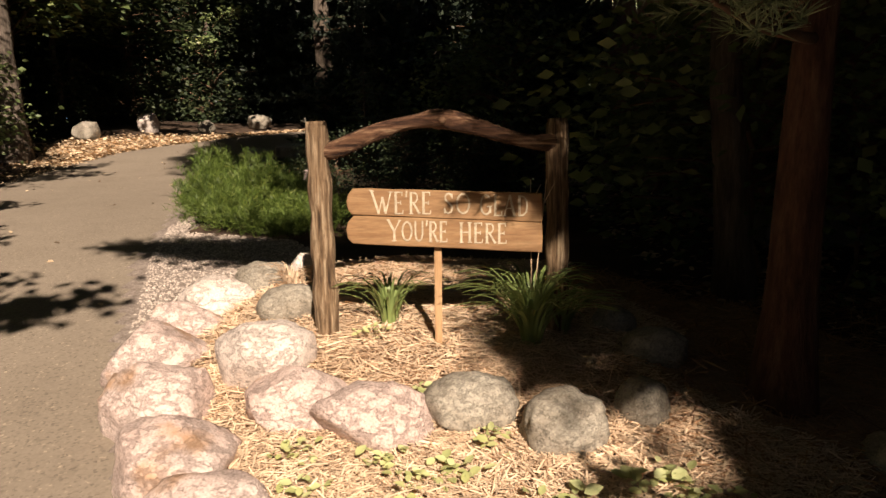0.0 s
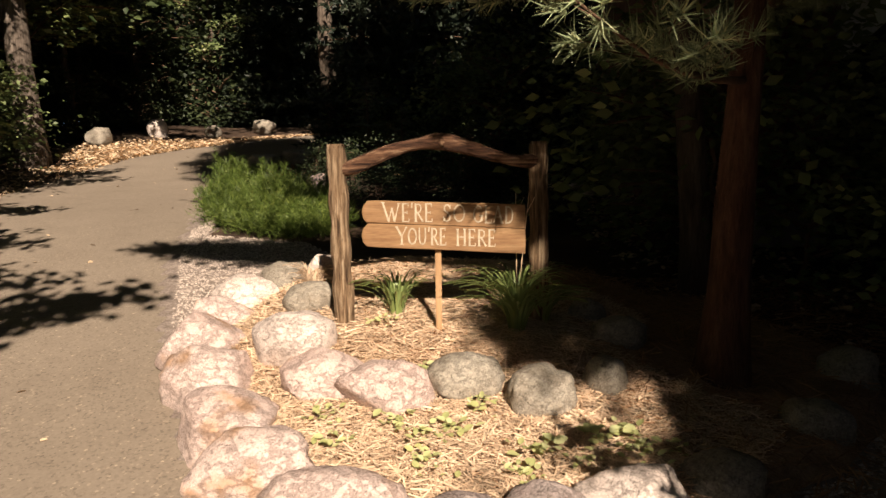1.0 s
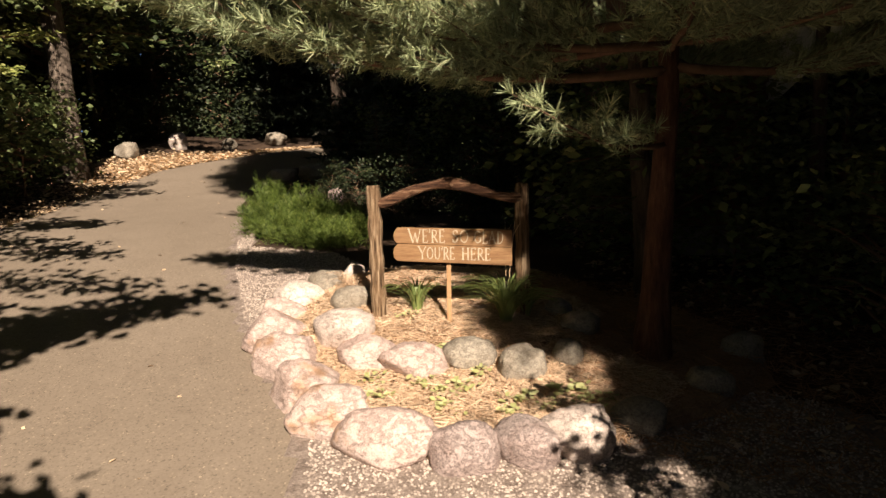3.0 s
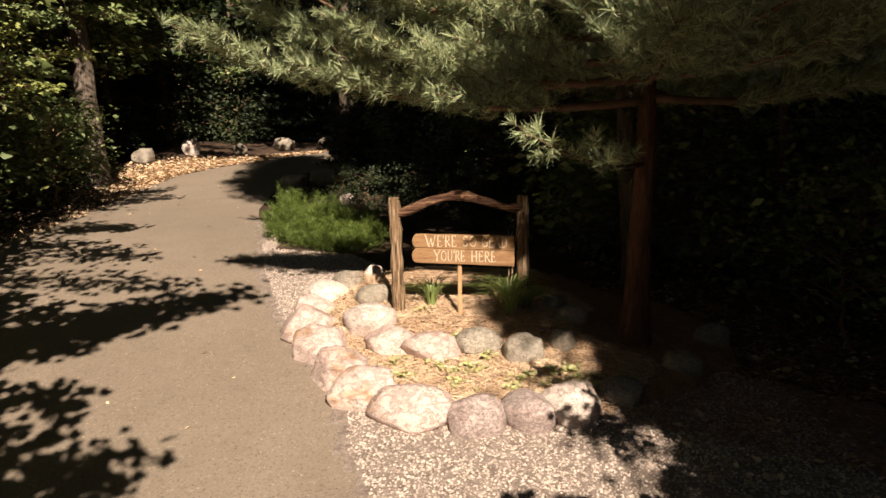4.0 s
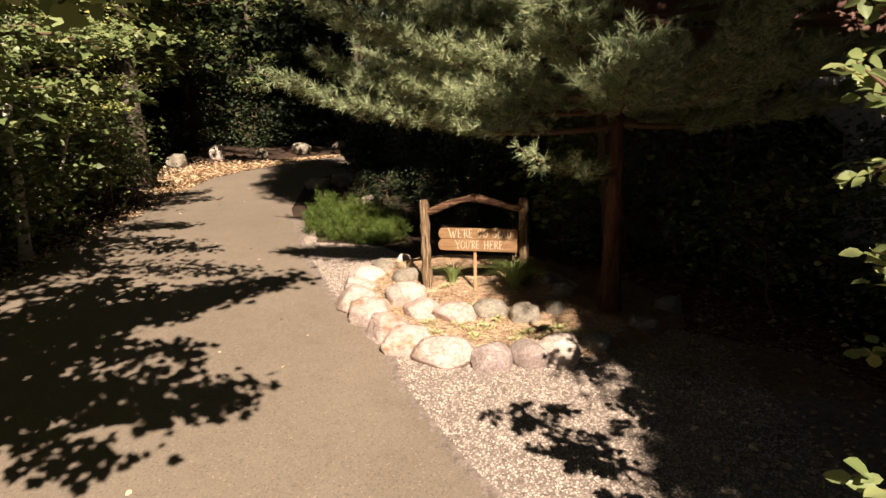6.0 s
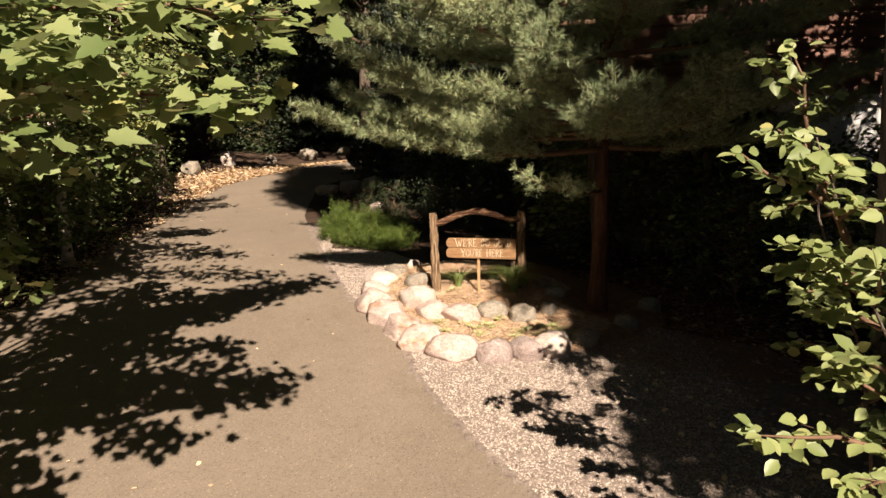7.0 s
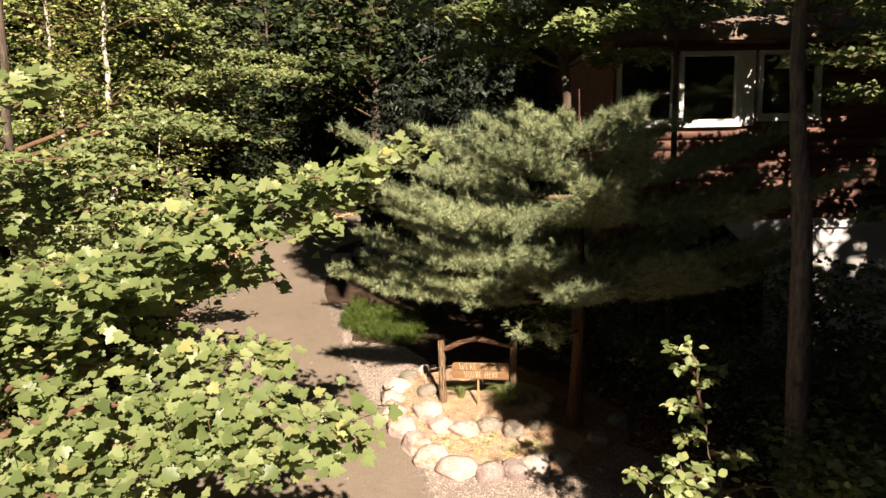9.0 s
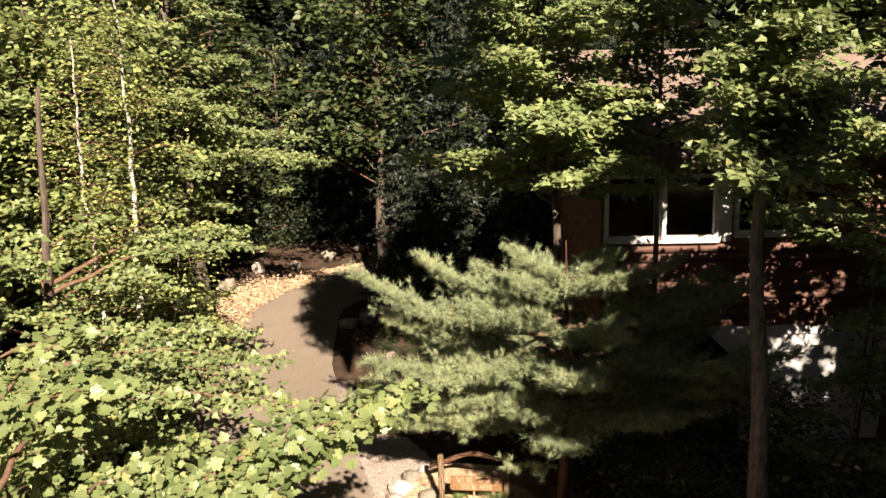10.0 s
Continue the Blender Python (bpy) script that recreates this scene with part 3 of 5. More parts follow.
    GLYPHS = {
        "W": (1.25, [(-0.12, 1.08, 0.27, 0, 1.3), (0.27, 0, 0.48, 0.75, 0.7), (0.48, 0.75, 0.66, 0, 1.3), (0.66, 0, 0.95, 1, 0.7), (-0.2, 1.09, 0.0, 1.05, 0.6), (0.86, 1, 1.04, 1, 0.6)]),
        "E": (0.70, [(0.2, 0, 0.2, 1, 1.3), (0.1, 1, 0.82, 1, 0.7), (0.2, 0.51, 0.68, 0.51, 0.7), (0.1, 0, 0.88, 0, 0.7), (0.82, 1, 0.82, 0.86, 0.5), (0.68, 0.58, 0.68, 0.44, 0.5), (0.88, 0, 0.9, 0.15, 0.5)]),
        "'": (0.22, [(0.55, 1.05, 0.35, 0.78, 0.9)]),
        "R": (0.80, [(0.2, 0, 0.2, 1, 1.3), *run(bowl, 0.8), (0.42, 0.5, 0.92, 0, 1.1), (0.08, 0, 0.34, 0, 0.6), (0.84, 0, 1.02, 0.03, 0.6)]),
        "S": (0.72, [*run(ess, 0.95), (0.80, 0.95, 0.80, 0.74, 0.5), (0.14, 0.05, 0.13, 0.28, 0.5)]),
        "O": (0.92, run(ring_o, 1.0)),
        "G": (0.92, [*run(ring_g, 1.0), (0.62, 0.42, 0.98, 0.42, 0.7), (0.85, 0.42, 0.85, 0.12, 1.1)]),
        "L": (0.68, [(0.2, 0, 0.2, 1, 1.3), (0.08, 0, 0.9, 0, 0.7), (0.08, 1, 0.34, 1, 0.6), (0.9, 0, 0.92, 0.18, 0.5)]),
        "A": (0.92, [(0.08, 0, 0.5, 1.0, 0.7), (0.5, 1.0, 0.90, 0, 1.3), (0.24, 0.36, 0.76, 0.36, 0.6), (-0.02, 0, 0.2, 0, 0.6), (0.78, 0, 1.02, 0, 0.6)]),
        "D": (0.88, [(0.2, 0, 0.2, 1, 1.3), *run(ring_d, 0.9)]),
        "Y": (0.98, [(0.0, 1.06, 0.5, 0.48, 1.3), (0.98, 1.02, 0.5, 0.48, 0.7), (0.5, 0.5, 0.5, 0, 1.2), (-0.1, 1.06, 0.12, 1.04, 0.6), (0.88, 1.02, 1.06, 1.02, 0.6), (0.36, 0, 0.64, 0, 0.6)]),
        "U": (0.88, run(cup, 1.0)),
        "H": (0.92, [(0.18, 0, 0.18, 1, 1.3), (0.82, 0, 0.82, 1, 1.3), (0.18, 0.52, 0.82, 0.52, 0.7), (0.06, 1, 0.3, 1, 0.6), (0.06, 0, 0.3, 0, 0.6), (0.70, 1, 0.94, 1, 0.6), (0.70, 0, 0.94, 0, 0.6)]),
    }
    for word, xa, xb, za, zb, high in (("WE'RE", -0.372, -0.072, 0.893, 0.889, 0.108), ("SO", -0.020, 0.128, 0.888, 0.884, 0.106), ("GLAD", 0.167, 0.422, 0.880, 0.870, 0.104),
                                       ("YOU'RE", -0.300, 0.008, 0.752, 0.744, 0.102), ("HERE", 0.060, 0.312, 0.741, 0.733, 0.100)):
        total = sum(GLYPHS[c][0] for c in word)
        pen = 0.0
        for ch in word:
            wide, strokes = GLYPHS[ch]
            unit = (xb - xa) / total
            x0 = xa + pen * unit
            z0 = za + (zb - za) * pen / total
            bm = bmesh.new()
            for n, (ax, az, bx, bz, th) in enumerate(strokes):
                p, q = Vector((x0 + ax * wide * unit * 0.9, 0, z0 + az * high)), Vector((x0 + bx * wide * unit * 0.9, 0, z0 + bz * high))
                d = (q - p).normalized()
                s = Vector((-d.z, 0, d.x)) * 0.0045 * th
                e = d * 0.002
                top = Vector((0, -0.0025 - 0.0002 * n, 0))
                ring_a = [bm.verts.new(c) for c in (p - e - s, q + e - s, q + e + s, p - e + s)]
                ring_b = [bm.verts.new(c.co + top) for c in ring_a]
                bm.faces.new(ring_b)
                for k in range(4):
                    bm.faces.new((ring_a[k], ring_a[(k + 1) % 4], ring_b[(k + 1) % 4], ring_b[k]))
            bmesh.ops.recalc_face_normals(bm, faces=bm.faces[:])
            part("letter", bm, M_PAINT, board, smooth=False)
            pen += wide


sign()


# ---- plants ----
def frames_of(ways, rng):
    """Unit axes (along, across, up) for many directions."""
    ways = ways / np.linalg.norm(ways, axis=1, keepdims=True)
    ref = rng.normal(size=ways.shape)
    side = np.cross(ways, ref)
    side /= np.linalg.norm(side, axis=1, keepdims=True)
    return ways, side, np.cross(side, ways)


def scatter(name, template, faces, places, along, normal, sizes, material):
    """One mesh with a copy of a flat or folded template (x across, y along, z up) at every place."""
    t = np.asarray(template, float)
    along = along / np.linalg.norm(along, axis=1, keepdims=True)
    across = np.cross(along, normal)
    across /= np.linalg.norm(across, axis=1, keepdims=True) + 1e-9
    up = np.cross(across, along)
    v = places[:, None] + sizes[:, None, None] * (t[None, :, 0:1] * across[:, None] + t[None, :, 1:2] * along[:, None] + t[None, :, 2:3] * up[:, None])
    f = np.asarray(faces)[None] + (np.arange(len(places)) * len(t))[:, None, None]
    return mesh_from(name, v.reshape(-1, 3), f.reshape(-1, f.shape[2]), material)


# maple leaf: five pointed lobes, slightly folded along the midrib
MAPLE_HALF = [(0.18, -0.07), (0.40, -0.03), (0.36, 0.13), (0.61, 0.30), (0.46, 0.41), (0.49, 0.60), (0.27, 0.58), (0.20, 0.78)]
MAPLE_EDGE = [(0, 0.0)] + MAPLE_HALF + [(0, 1.0)] + [(-x, y) for x, y in MAPLE_HALF[::-1]]
MAPLE_LEAF = [(0, 0.36, -0.05)] + [(x, y, 0.12 * abs(x) - 0.10 * max(0, y - 0.45)) for x, y in MAPLE_EDGE]
MAPLE_FACES = [(0, 1 + i, 1 + (i + 1) % 18) for i in range(18)]
LOBE_LEAF = [(0, 0, -0.03), (0.46, 0.26, 0.06), (0.24, 0.5, 0.0), (0, 1.0, -0.06), (-0.24, 0.5, 0.0), (-0.46, 0.26, 0.06)]
LOBE_FACES = [(0, 1, 2), (0, 2, 3), (0, 3, 4), (0, 4, 5)]
OVATE_LEAF = [(0, 0, 0), (0.26, 0.22, 0.06), (0.33, 0.5, 0.08), (0.2, 0.8, 0.03), (0, 1.02, -0.06), (-0.2, 0.8, 0.03), (-0.33, 0.5, 0.08), (-0.26, 0.22, 0.06), (0, 0.5, -0.02)]
OVATE_FACES = [(8, i, (i + 1) % 8) for i in range(8)]
SMALL_LEAF = [(0, 0, 0), (0.3, 0.45, 0.05), (0, 1, -0.04), (-0.3, 0.45, 0.05)]
SMALL_FACES = [(0, 1, 2), (0, 2, 3)]


def leaves_on(points, ways, rng, per, size, spread, droop=0.25, flat=0.35):
    """Places, directions and normals of leaves round points on twigs."""
    n = len(points) * per
    p = np.repeat(points, per, 0) + rng.normal(size=(n, 3)) * spread * np.array([1, 1, 0.45])
    w = np.repeat(ways, per, 0) + rng.normal(size=(n, 3)) * 0.75
    w[:, 2] = w[:, 2] * 0.4 - droop
    up = rng.normal(size=(n, 3)) * flat + np.array([0.12, -0.6, 0.85])
    return p, w, up, size * rng.uniform(0.55, 1.2, n)


def spray(base, tip, rng, sag=0.1, width=0.55, step=0.14, rise=0.0):
    """A leafy branch: its own line, its side twigs, and points with directions for the leaves."""
    base, tip = np.array(base, float), np.array(tip, float)
    length = np.linalg.norm(tip - base)
    n = max(4, int(length / 0.18))
    k = np.linspace(0, 1, n)[:, None]
    line = base + (tip - base) * k
    line[:, 2] += (sag * length * np.sin(k[:, 0] * math.pi)) + rise * k[:, 0] ** 2
    line[1:-1] += rng.normal(size=(n - 2, 3)) * 0.02
    way = (tip - base) / length
    side = np.cross(way, (0, 0, 1.0))
    side /= np.linalg.norm(side)
    twigs, pts, ways = [], [], []
    for i in range(max(1, int(n * 0.25)), n):
        kk = i / (n - 1)
        for s in (-1, 1):
            if rng.random() < 0.15:
                continue
            out = way * rng.uniform(0.4, 0.9) + side * s * rng.uniform(0.5, 1.0) + np.array([0, 0, rng.normal() * 0.18])
            out /= np.linalg.norm(out)
            reach = width * length * 0.5 * (1.05 - kk * 0.75) * rng.uniform(0.6, 1.2)
            m = max(2, int(reach / step))
            q = line[i] + out * (reach * np.linspace(0, 1, m + 1)[:, None])
            q[:, 2] -= 0.12 * reach * np.linspace(0, 1, m + 1) ** 2
            twigs.append(q)
            pts.append(q[1:])
            ways.append(np.repeat(out[None], m, 0))
    pts.append(line[n // 3:])
    ways.append(np.repeat(way[None], n - n // 3, 0))
    return line, twigs, np.concatenate(pts), np.concatenate(ways)


def limb_mesh(bm, line, r0, r1, sides=7, seed=0.0):
    sweep(bm, [tuple(p) for p in line], list(np.linspace(r0, r1, len(line))), sides, 0.1, seed)


def twig_mesh(bm, twigs, r=0.005):
    for q in twigs:
        sweep(bm, [tuple(q[0]), tuple(q[len(q) // 2]), tuple(q[-1])], [r, r * 0.75, r * 0.35], 3)


def broadleaf(name, trunk_line, trunk_r, sprays, label, category, template, faces, leaf_mat, bark_mat, leaf, per, seed, spread=0.05, flat=0.35, width=0.55, sag=0.1, step=0.14, group=""):
    """A tree from a trunk line and explicit leafy limbs (base, tip)."""
    rng = np.random.default_rng(seed)
    root = thing(name, trunk_line[0], label, category, group)
    off = -np.array(trunk_line[0])
    t = np.array(trunk_line, float)
    k = np.linspace(0, 1, 24)
    seg = np.linspace(0, 1, len(t))
    line = np.stack([np.interp(k, seg, t[:, i]) for i in range(3)], 1) + off
    line[1:, :2] += np.cumsum(rng.normal(size=(23, 2)) * 0.012, 0)
    rad = list(trunk_r * (1 - 0.75 * k) * (1 + 0.35 * np.exp(-k * 26)))
    part("trunk", sweep(bmesh.new(), [tuple(p) for p in line], rad, 14, 0.12, seed, 0.08), bark_mat, root)
    pts, ways = [], []
    for a, b in sprays:
        bm = bmesh.new()
        ln, tw, p, w = spray(np.array(a) + off, np.array(b) + off, rng, sag, width, step)
        r0 = 0.012 + 0.009 * np.linalg.norm(np.array(b) - np.array(a))
        limb_mesh(bm, ln, r0, 0.004, 6, seed)
        twig_mesh(bm, tw)
        part("limb", bm, M_TWIG, root)
        pts.append(p)
        ways.append(w)
    p, w, up, sz = leaves_on(np.concatenate(pts), np.concatenate(ways), rng, per, leaf, spread, flat=flat)
    ob = new("crown", scatter("crown", template, faces, p, w, up, sz, leaf_mat))
    ob.parent = root
    tagged(ob, kind="stuff")
    return root


def along(a, b, k):
    return tuple(np.array(a) + (np.array(b) - np.array(a)) * k)


# maple beside the drive, close to the way the camera takes
A0, A1 = (-5.2, -6.4, gz1(-5.2, -6.4)), (-5.0, -6.2, 6.4)
rng = np.random.default_rng(11)
MAPLE_TIPS = [(-1.34, -6.73, 2.68), (-1.6, -6.5, 2.35), (-2.26, -7.39, 2.18), (-2.2, -5.9, 2.95), (-2.44, -5.27, 3.55), (-3.35, -5.5, 3.4), (-3.9, -4.46, 3.7), (-3.53, -5.3, 1.33), (-3.2, -7.6, 1.7),
              (-2.7, -4.2, 3.3), (-3.6, -3.5, 3.1), (-4.2, -3.2, 3.2), (-5.4, -3.0, 4.3), (-3.1, -6.6, 3.7), (-3.9, -7.9, 3.6), (-3.3, -4.6, 2.2), (-4.4, -4.0, 1.4), (-6.2, -3.6, 3.4), (-6.8, -5.2, 4.6), (-4.6, -5.0, 5.3), (-3.6, -6.4, 5.2), (-4.2, -8.4, 2.6), (-5.6, -8.6, 3.6), (-2.0, -7.0, 2.45)]
sp = []
for tx, ty, tz in MAPLE_TIPS:
    k = min(0.95, max(0.12, (tz - 0.6 - A0[2]) / (A1[2] - A0[2])))
    sp.append((along(A0, A1, k), (tx, ty, tz)))
sp += [((-5.1, -6.3, 2.4), (-1.0, -5.3, 4.6)), ((-5.1, -6.3, 2.3), (-1.5, -5.0, 4.25)), ((-5.1, -6.3, 2.3), (-1.9, -5.4, 4.05))]
broadleaf("maple_tree", [A0, (-5.15, -6.3, 2.5), A1], 0.11, sp, "young maple with layered bright green leaves over the drive", "maple tree", MAPLE_LEAF, MAPLE_FACES, M_MAPLE, M_BARK, 0.12, 5, 21, 0.12, flat=0.32, width=0.42)

# maple further up, its sprays reaching over the drive
B0, B1 = (-8.3, 0.4, gz1(-8.3, 0.4)), (-8.0, 0.4, 8.5)
B_TIPS = [(-5.0, 2.9, 5.1), (-5.4, 3.8, 5.3), (-4.0, -0.9, 3.2), (-4.6, 0.9, 3.6), (-5.2, -1.8, 3.3), (-5.6, -0.6, 2.2), (-6.2, -2.4, 2.6), (-5.0, 1.8, 2.9), (-6.5, 1.6, 4.4), (-6.8, -1.8, 4.6), (-7.4, -2.6, 3.6), (-6.0, 0.2, 4.9), (-7.0, 0.8, 6.0), (-8.4, -2.0, 5.4), (-9.8, -1.2, 4.2), (-9.4, 1.6, 5.0), (-6.6, 2.6, 3.0), (-7.6, 2.4, 2.0), (-6.8, -0.6, 1.2), (-7.2, -1.8, 1.6)]
sp = []
for tx, ty, tz in B_TIPS:
    k = min(0.95, max(0.1, (tz - 0.5 - B0[2]) / (B1[2] - B0[2])))
    sp.append((along(B0, B1, k), (tx, ty, tz)))
broadleaf("maple_tree", [B0, (-8.2, 0.4, 4.0), B1], 0.14, sp, "maple with long leafy limbs reaching over the drive", "maple tree", LOBE_LEAF, LOBE_FACES, M_MAPLE, M_BARK, 0.13, 6, 22, 0.10)

# hazel saplings at the gravel's edge, two leaning stems
def hazel(stem, count, seed, tips=(), per=3):
    rng = np.random.default_rng(seed)
    st = np.array(stem, float)
    sp = [(tuple(st[-1] * 0.35 + st[-2] * 0.65), tuple(st[-1]))]
    for i in range(count):
        k = 0.25 + 0.72 * (i + rng.random()) / count
        p = np.array([np.interp(k, np.linspace(0, 1, len(st)), st[:, c]) for c in range(3)])
        az = i * 2.4 + rng.normal() * 0.4
        q = rng.uniform(0.25, 0.5) * (1.15 - 0.5 * k)
        sp.append((tuple(p), (p[0] + q * math.cos(az), p[1] + q * math.sin(az), p[2] + rng.uniform(-0.05, 0.28))))
    for tip in tips:
        k = min(0.9, max(0.15, (tip[2] - 0.35 - st[0, 2]) / (st[-1, 2] - st[0, 2])))
        sp.append((tuple(np.interp(k, np.linspace(0, 1, len(st)), st[:, c]) for c in range(3)), tip))
    broadleaf("hazel_sapling", [tuple(p) for p in st], 0.014, sp, "hazel sapling with pale sunlit oval leaves", "sapling", OVATE_LEAF, OVATE_FACES, M_HAZEL, M_BARK, 0.10, per, seed, 0.045, step=0.09, sag=0.04, group="hazel saplings")


hazel([(2.25, -6.3, gz1(2.25, -6.3)), (1.95, -6.35, 0.2), (1.55, -6.4, 1.3), (1.15, -6.4, 2.15)], 13, 23, [(0.86, -6.39, 2.08), (0.95, -6.5, 0.70), (1.33, -6.52, 1.09), (1.18, -6.33, 1.49), (1.3, -6.7, 0.5)])
hazel([(2.5, -5.2, gz1(2.5, -5.2)), (2.25, -5.2, 0.6), (1.95, -5.2, 1.7), (1.70, -5.2, 2.75)], 10, 24, [(1.75, -5.17, 2.17), (2.7, -5.5, 1.4), (1.75, -5.4, 1.2)], 2)
hazel([(3.3, -5.7, gz1(3.3, -5.7)), (3.2, -5.7, 0.4), (3.0, -5.6, 1.6)], 14, 25)


def needles(points, ways, rng, per, length, width):
    """Tufts of needles: thin triangles fanned round each shoot."""
    n = len(points) * per
    d, s, u = frames_of(np.asarray(ways, float), rng)
    d, s, u = (np.repeat(q, per, 0) for q in (d, s, u))
    a = rng.uniform(0, 2 * math.pi, n)[:, None]
    open_ = rng.uniform(0.3, 1.3, n)[:, None]
    w = d * np.cos(open_) + (s * np.cos(a) + u * np.sin(a)) * np.sin(open_)
    w[:, 2] += 0.12
    ln = length * rng.uniform(0.7, 1.15, n)[:, None]
    p = np.repeat(points, per, 0) + d * rng.uniform(-0.05, 0.02, n)[:, None]
    side = np.cross(w, rng.normal(size=(n, 3)))
    side /= np.linalg.norm(side, axis=1, keepdims=True)
    v = np.stack([p - side * width / 2, p + side * width / 2, p + w * ln], 1).reshape(-1, 3)
    return v, np.arange(3 * n).reshape(-1, 3)


def pine():
    rng = np.random.default_rng(5)
    x0, y0 = 1.57, -0.46
    z0 = gz1(x0, y0)
    root = thing("white_pine", (x0, y0, z0), "white pine with pale soft needles and a bare reddish lower trunk", "pine tree")
    zs = np.linspace(-0.1, 5.7, 30)
    line = [(0.0 + 0.06 * min(1, z / 2) + 0.03 * math.sin(z * 0.7), 0.02 * math.sin(z * 0.5), z) for z in zs]
    rad = [0.125 * (1 - 0.165 * max(z, 0)) * (1 + 0.5 * math.exp(-max(z, 0) * 5)) for z in zs]
    part("trunk", sweep(bmesh.new(), line, rad, 18, 0.12, 3.0, 0.10), M_REDBARK, root)
    tp, tw = [], []

    def bough(z, az, ln, rise, tufts=1.0):
        """A limb that leaves the trunk level and lifts towards its tip, with flat fans of brushy shoots."""
        n = max(6, int(ln / 0.17))
        k = np.linspace(0, 1, n)
        zz = z + ln * rise * (0.35 * k + 0.65 * k ** 1.7) - 0.05 * ln * np.sin(k * math.pi)
        ln3 = np.stack([0.08 + ln * k * math.cos(az), ln * k * math.sin(az), zz], 1)
        ln3[:, :2] += np.cumsum(rng.normal(size=(n, 2)) * 0.014, 0)
        bm = bmesh.new()
        limb_mesh(bm, ln3, 0.014 + 0.008 * ln, 0.005, 6, z)
        way = np.array([math.cos(az), math.sin(az), rise])
        side = np.array([-math.sin(az), math.cos(az), 0])
        for i in range(max(1, int(n * 0.20)), n):
            kk = i / (n - 1)
            for s in (-1, 1):
                for dbl in range(3):
                    if rng.random() > tufts:
                        continue
                    sub = (0.18 + 0.66 * math.sin(min(1.0, 1.3 * (1 - kk) + 0.10) * math.pi / 2)) * rng.uniform(0.5, 1.1) * min(1, ln / 2.2)
                    out = way * rng.uniform(0.45, 1.1) + side * s * rng.uniform(0.15, 0.95) + np.array([0, 0, rng.uniform(-0.12, 0.34)])
                    out /= np.linalg.norm(out)
                    m = max(2, int(sub / 0.085))
                    q = ln3[i] + out * (sub * np.linspace(0.2, 1, m)[:, None]) + rng.normal(size=(m, 3)) * 0.03
                    q[:, 2] += 0.12 * sub * np.linspace(0, 1, m) ** 2
                    sweep(bm, [tuple(ln3[i]), tuple(q[-1])], [0.005, 0.002], 3)
                    tp.append(q)
                    tw.append(np.repeat((out + np.array([0, 0, 0.15]))[None], m, 0) + rng.normal(size=(m, 3)) * 0.45)
        tp.append(ln3[-4:])
        tw.append(np.repeat(way[None], 4, 0) + rng.normal(size=(4, 3)) * 0.2)
        part("limb", bm, M_TWIG, root)

    # whorls up the trunk: height, longest reach, count, lift
    turn = 0.15
    for z, reach, count, rise in ((2.42, 3.6, 6, 0.17), (2.75, 3.9, 7, 0.20), (3.55, 3.9, 7, 0.20), (4.25, 3.2, 6, 0.24), (4.75, 1.9, 6, 0.30), (5.1, 0.9, 4, 0.4)):
        for b in range(count):
            az = turn + 2 * math.pi * b / count + rng.normal() * 0.15
            front = abs((az + math.radians(90) + math.pi) % (2 * math.pi) - math.pi) < 0.9
            bough(z + rng.normal() * 0.07, az, reach * rng.uniform(0.86, 1.05) * (0.62 if front and z < 3.0 else 0.8 if front else 1.0), rise * rng.uniform(0.85, 1.15))
        turn += 0.47
    # a short low bough towards the drive, and the long ones over the fern
    bough(1.74, math.radians(222), 1.62, 0.12, 0.22)
    bough(2.3, math.radians(186), 3.85, 0.14)
    bough(3.98, math.radians(177), 3.95, 0.27)
    tp, tw = np.concatenate(tp), np.concatenate(tw)
    v, f = needles(tp, tw, rng, 27, 0.128, 0.0078)
    ob = new("needles", mesh_from("needles", v, f, M_NEEDLE))
    ob.parent = root
    tagged(ob, kind="stuff")


pine()


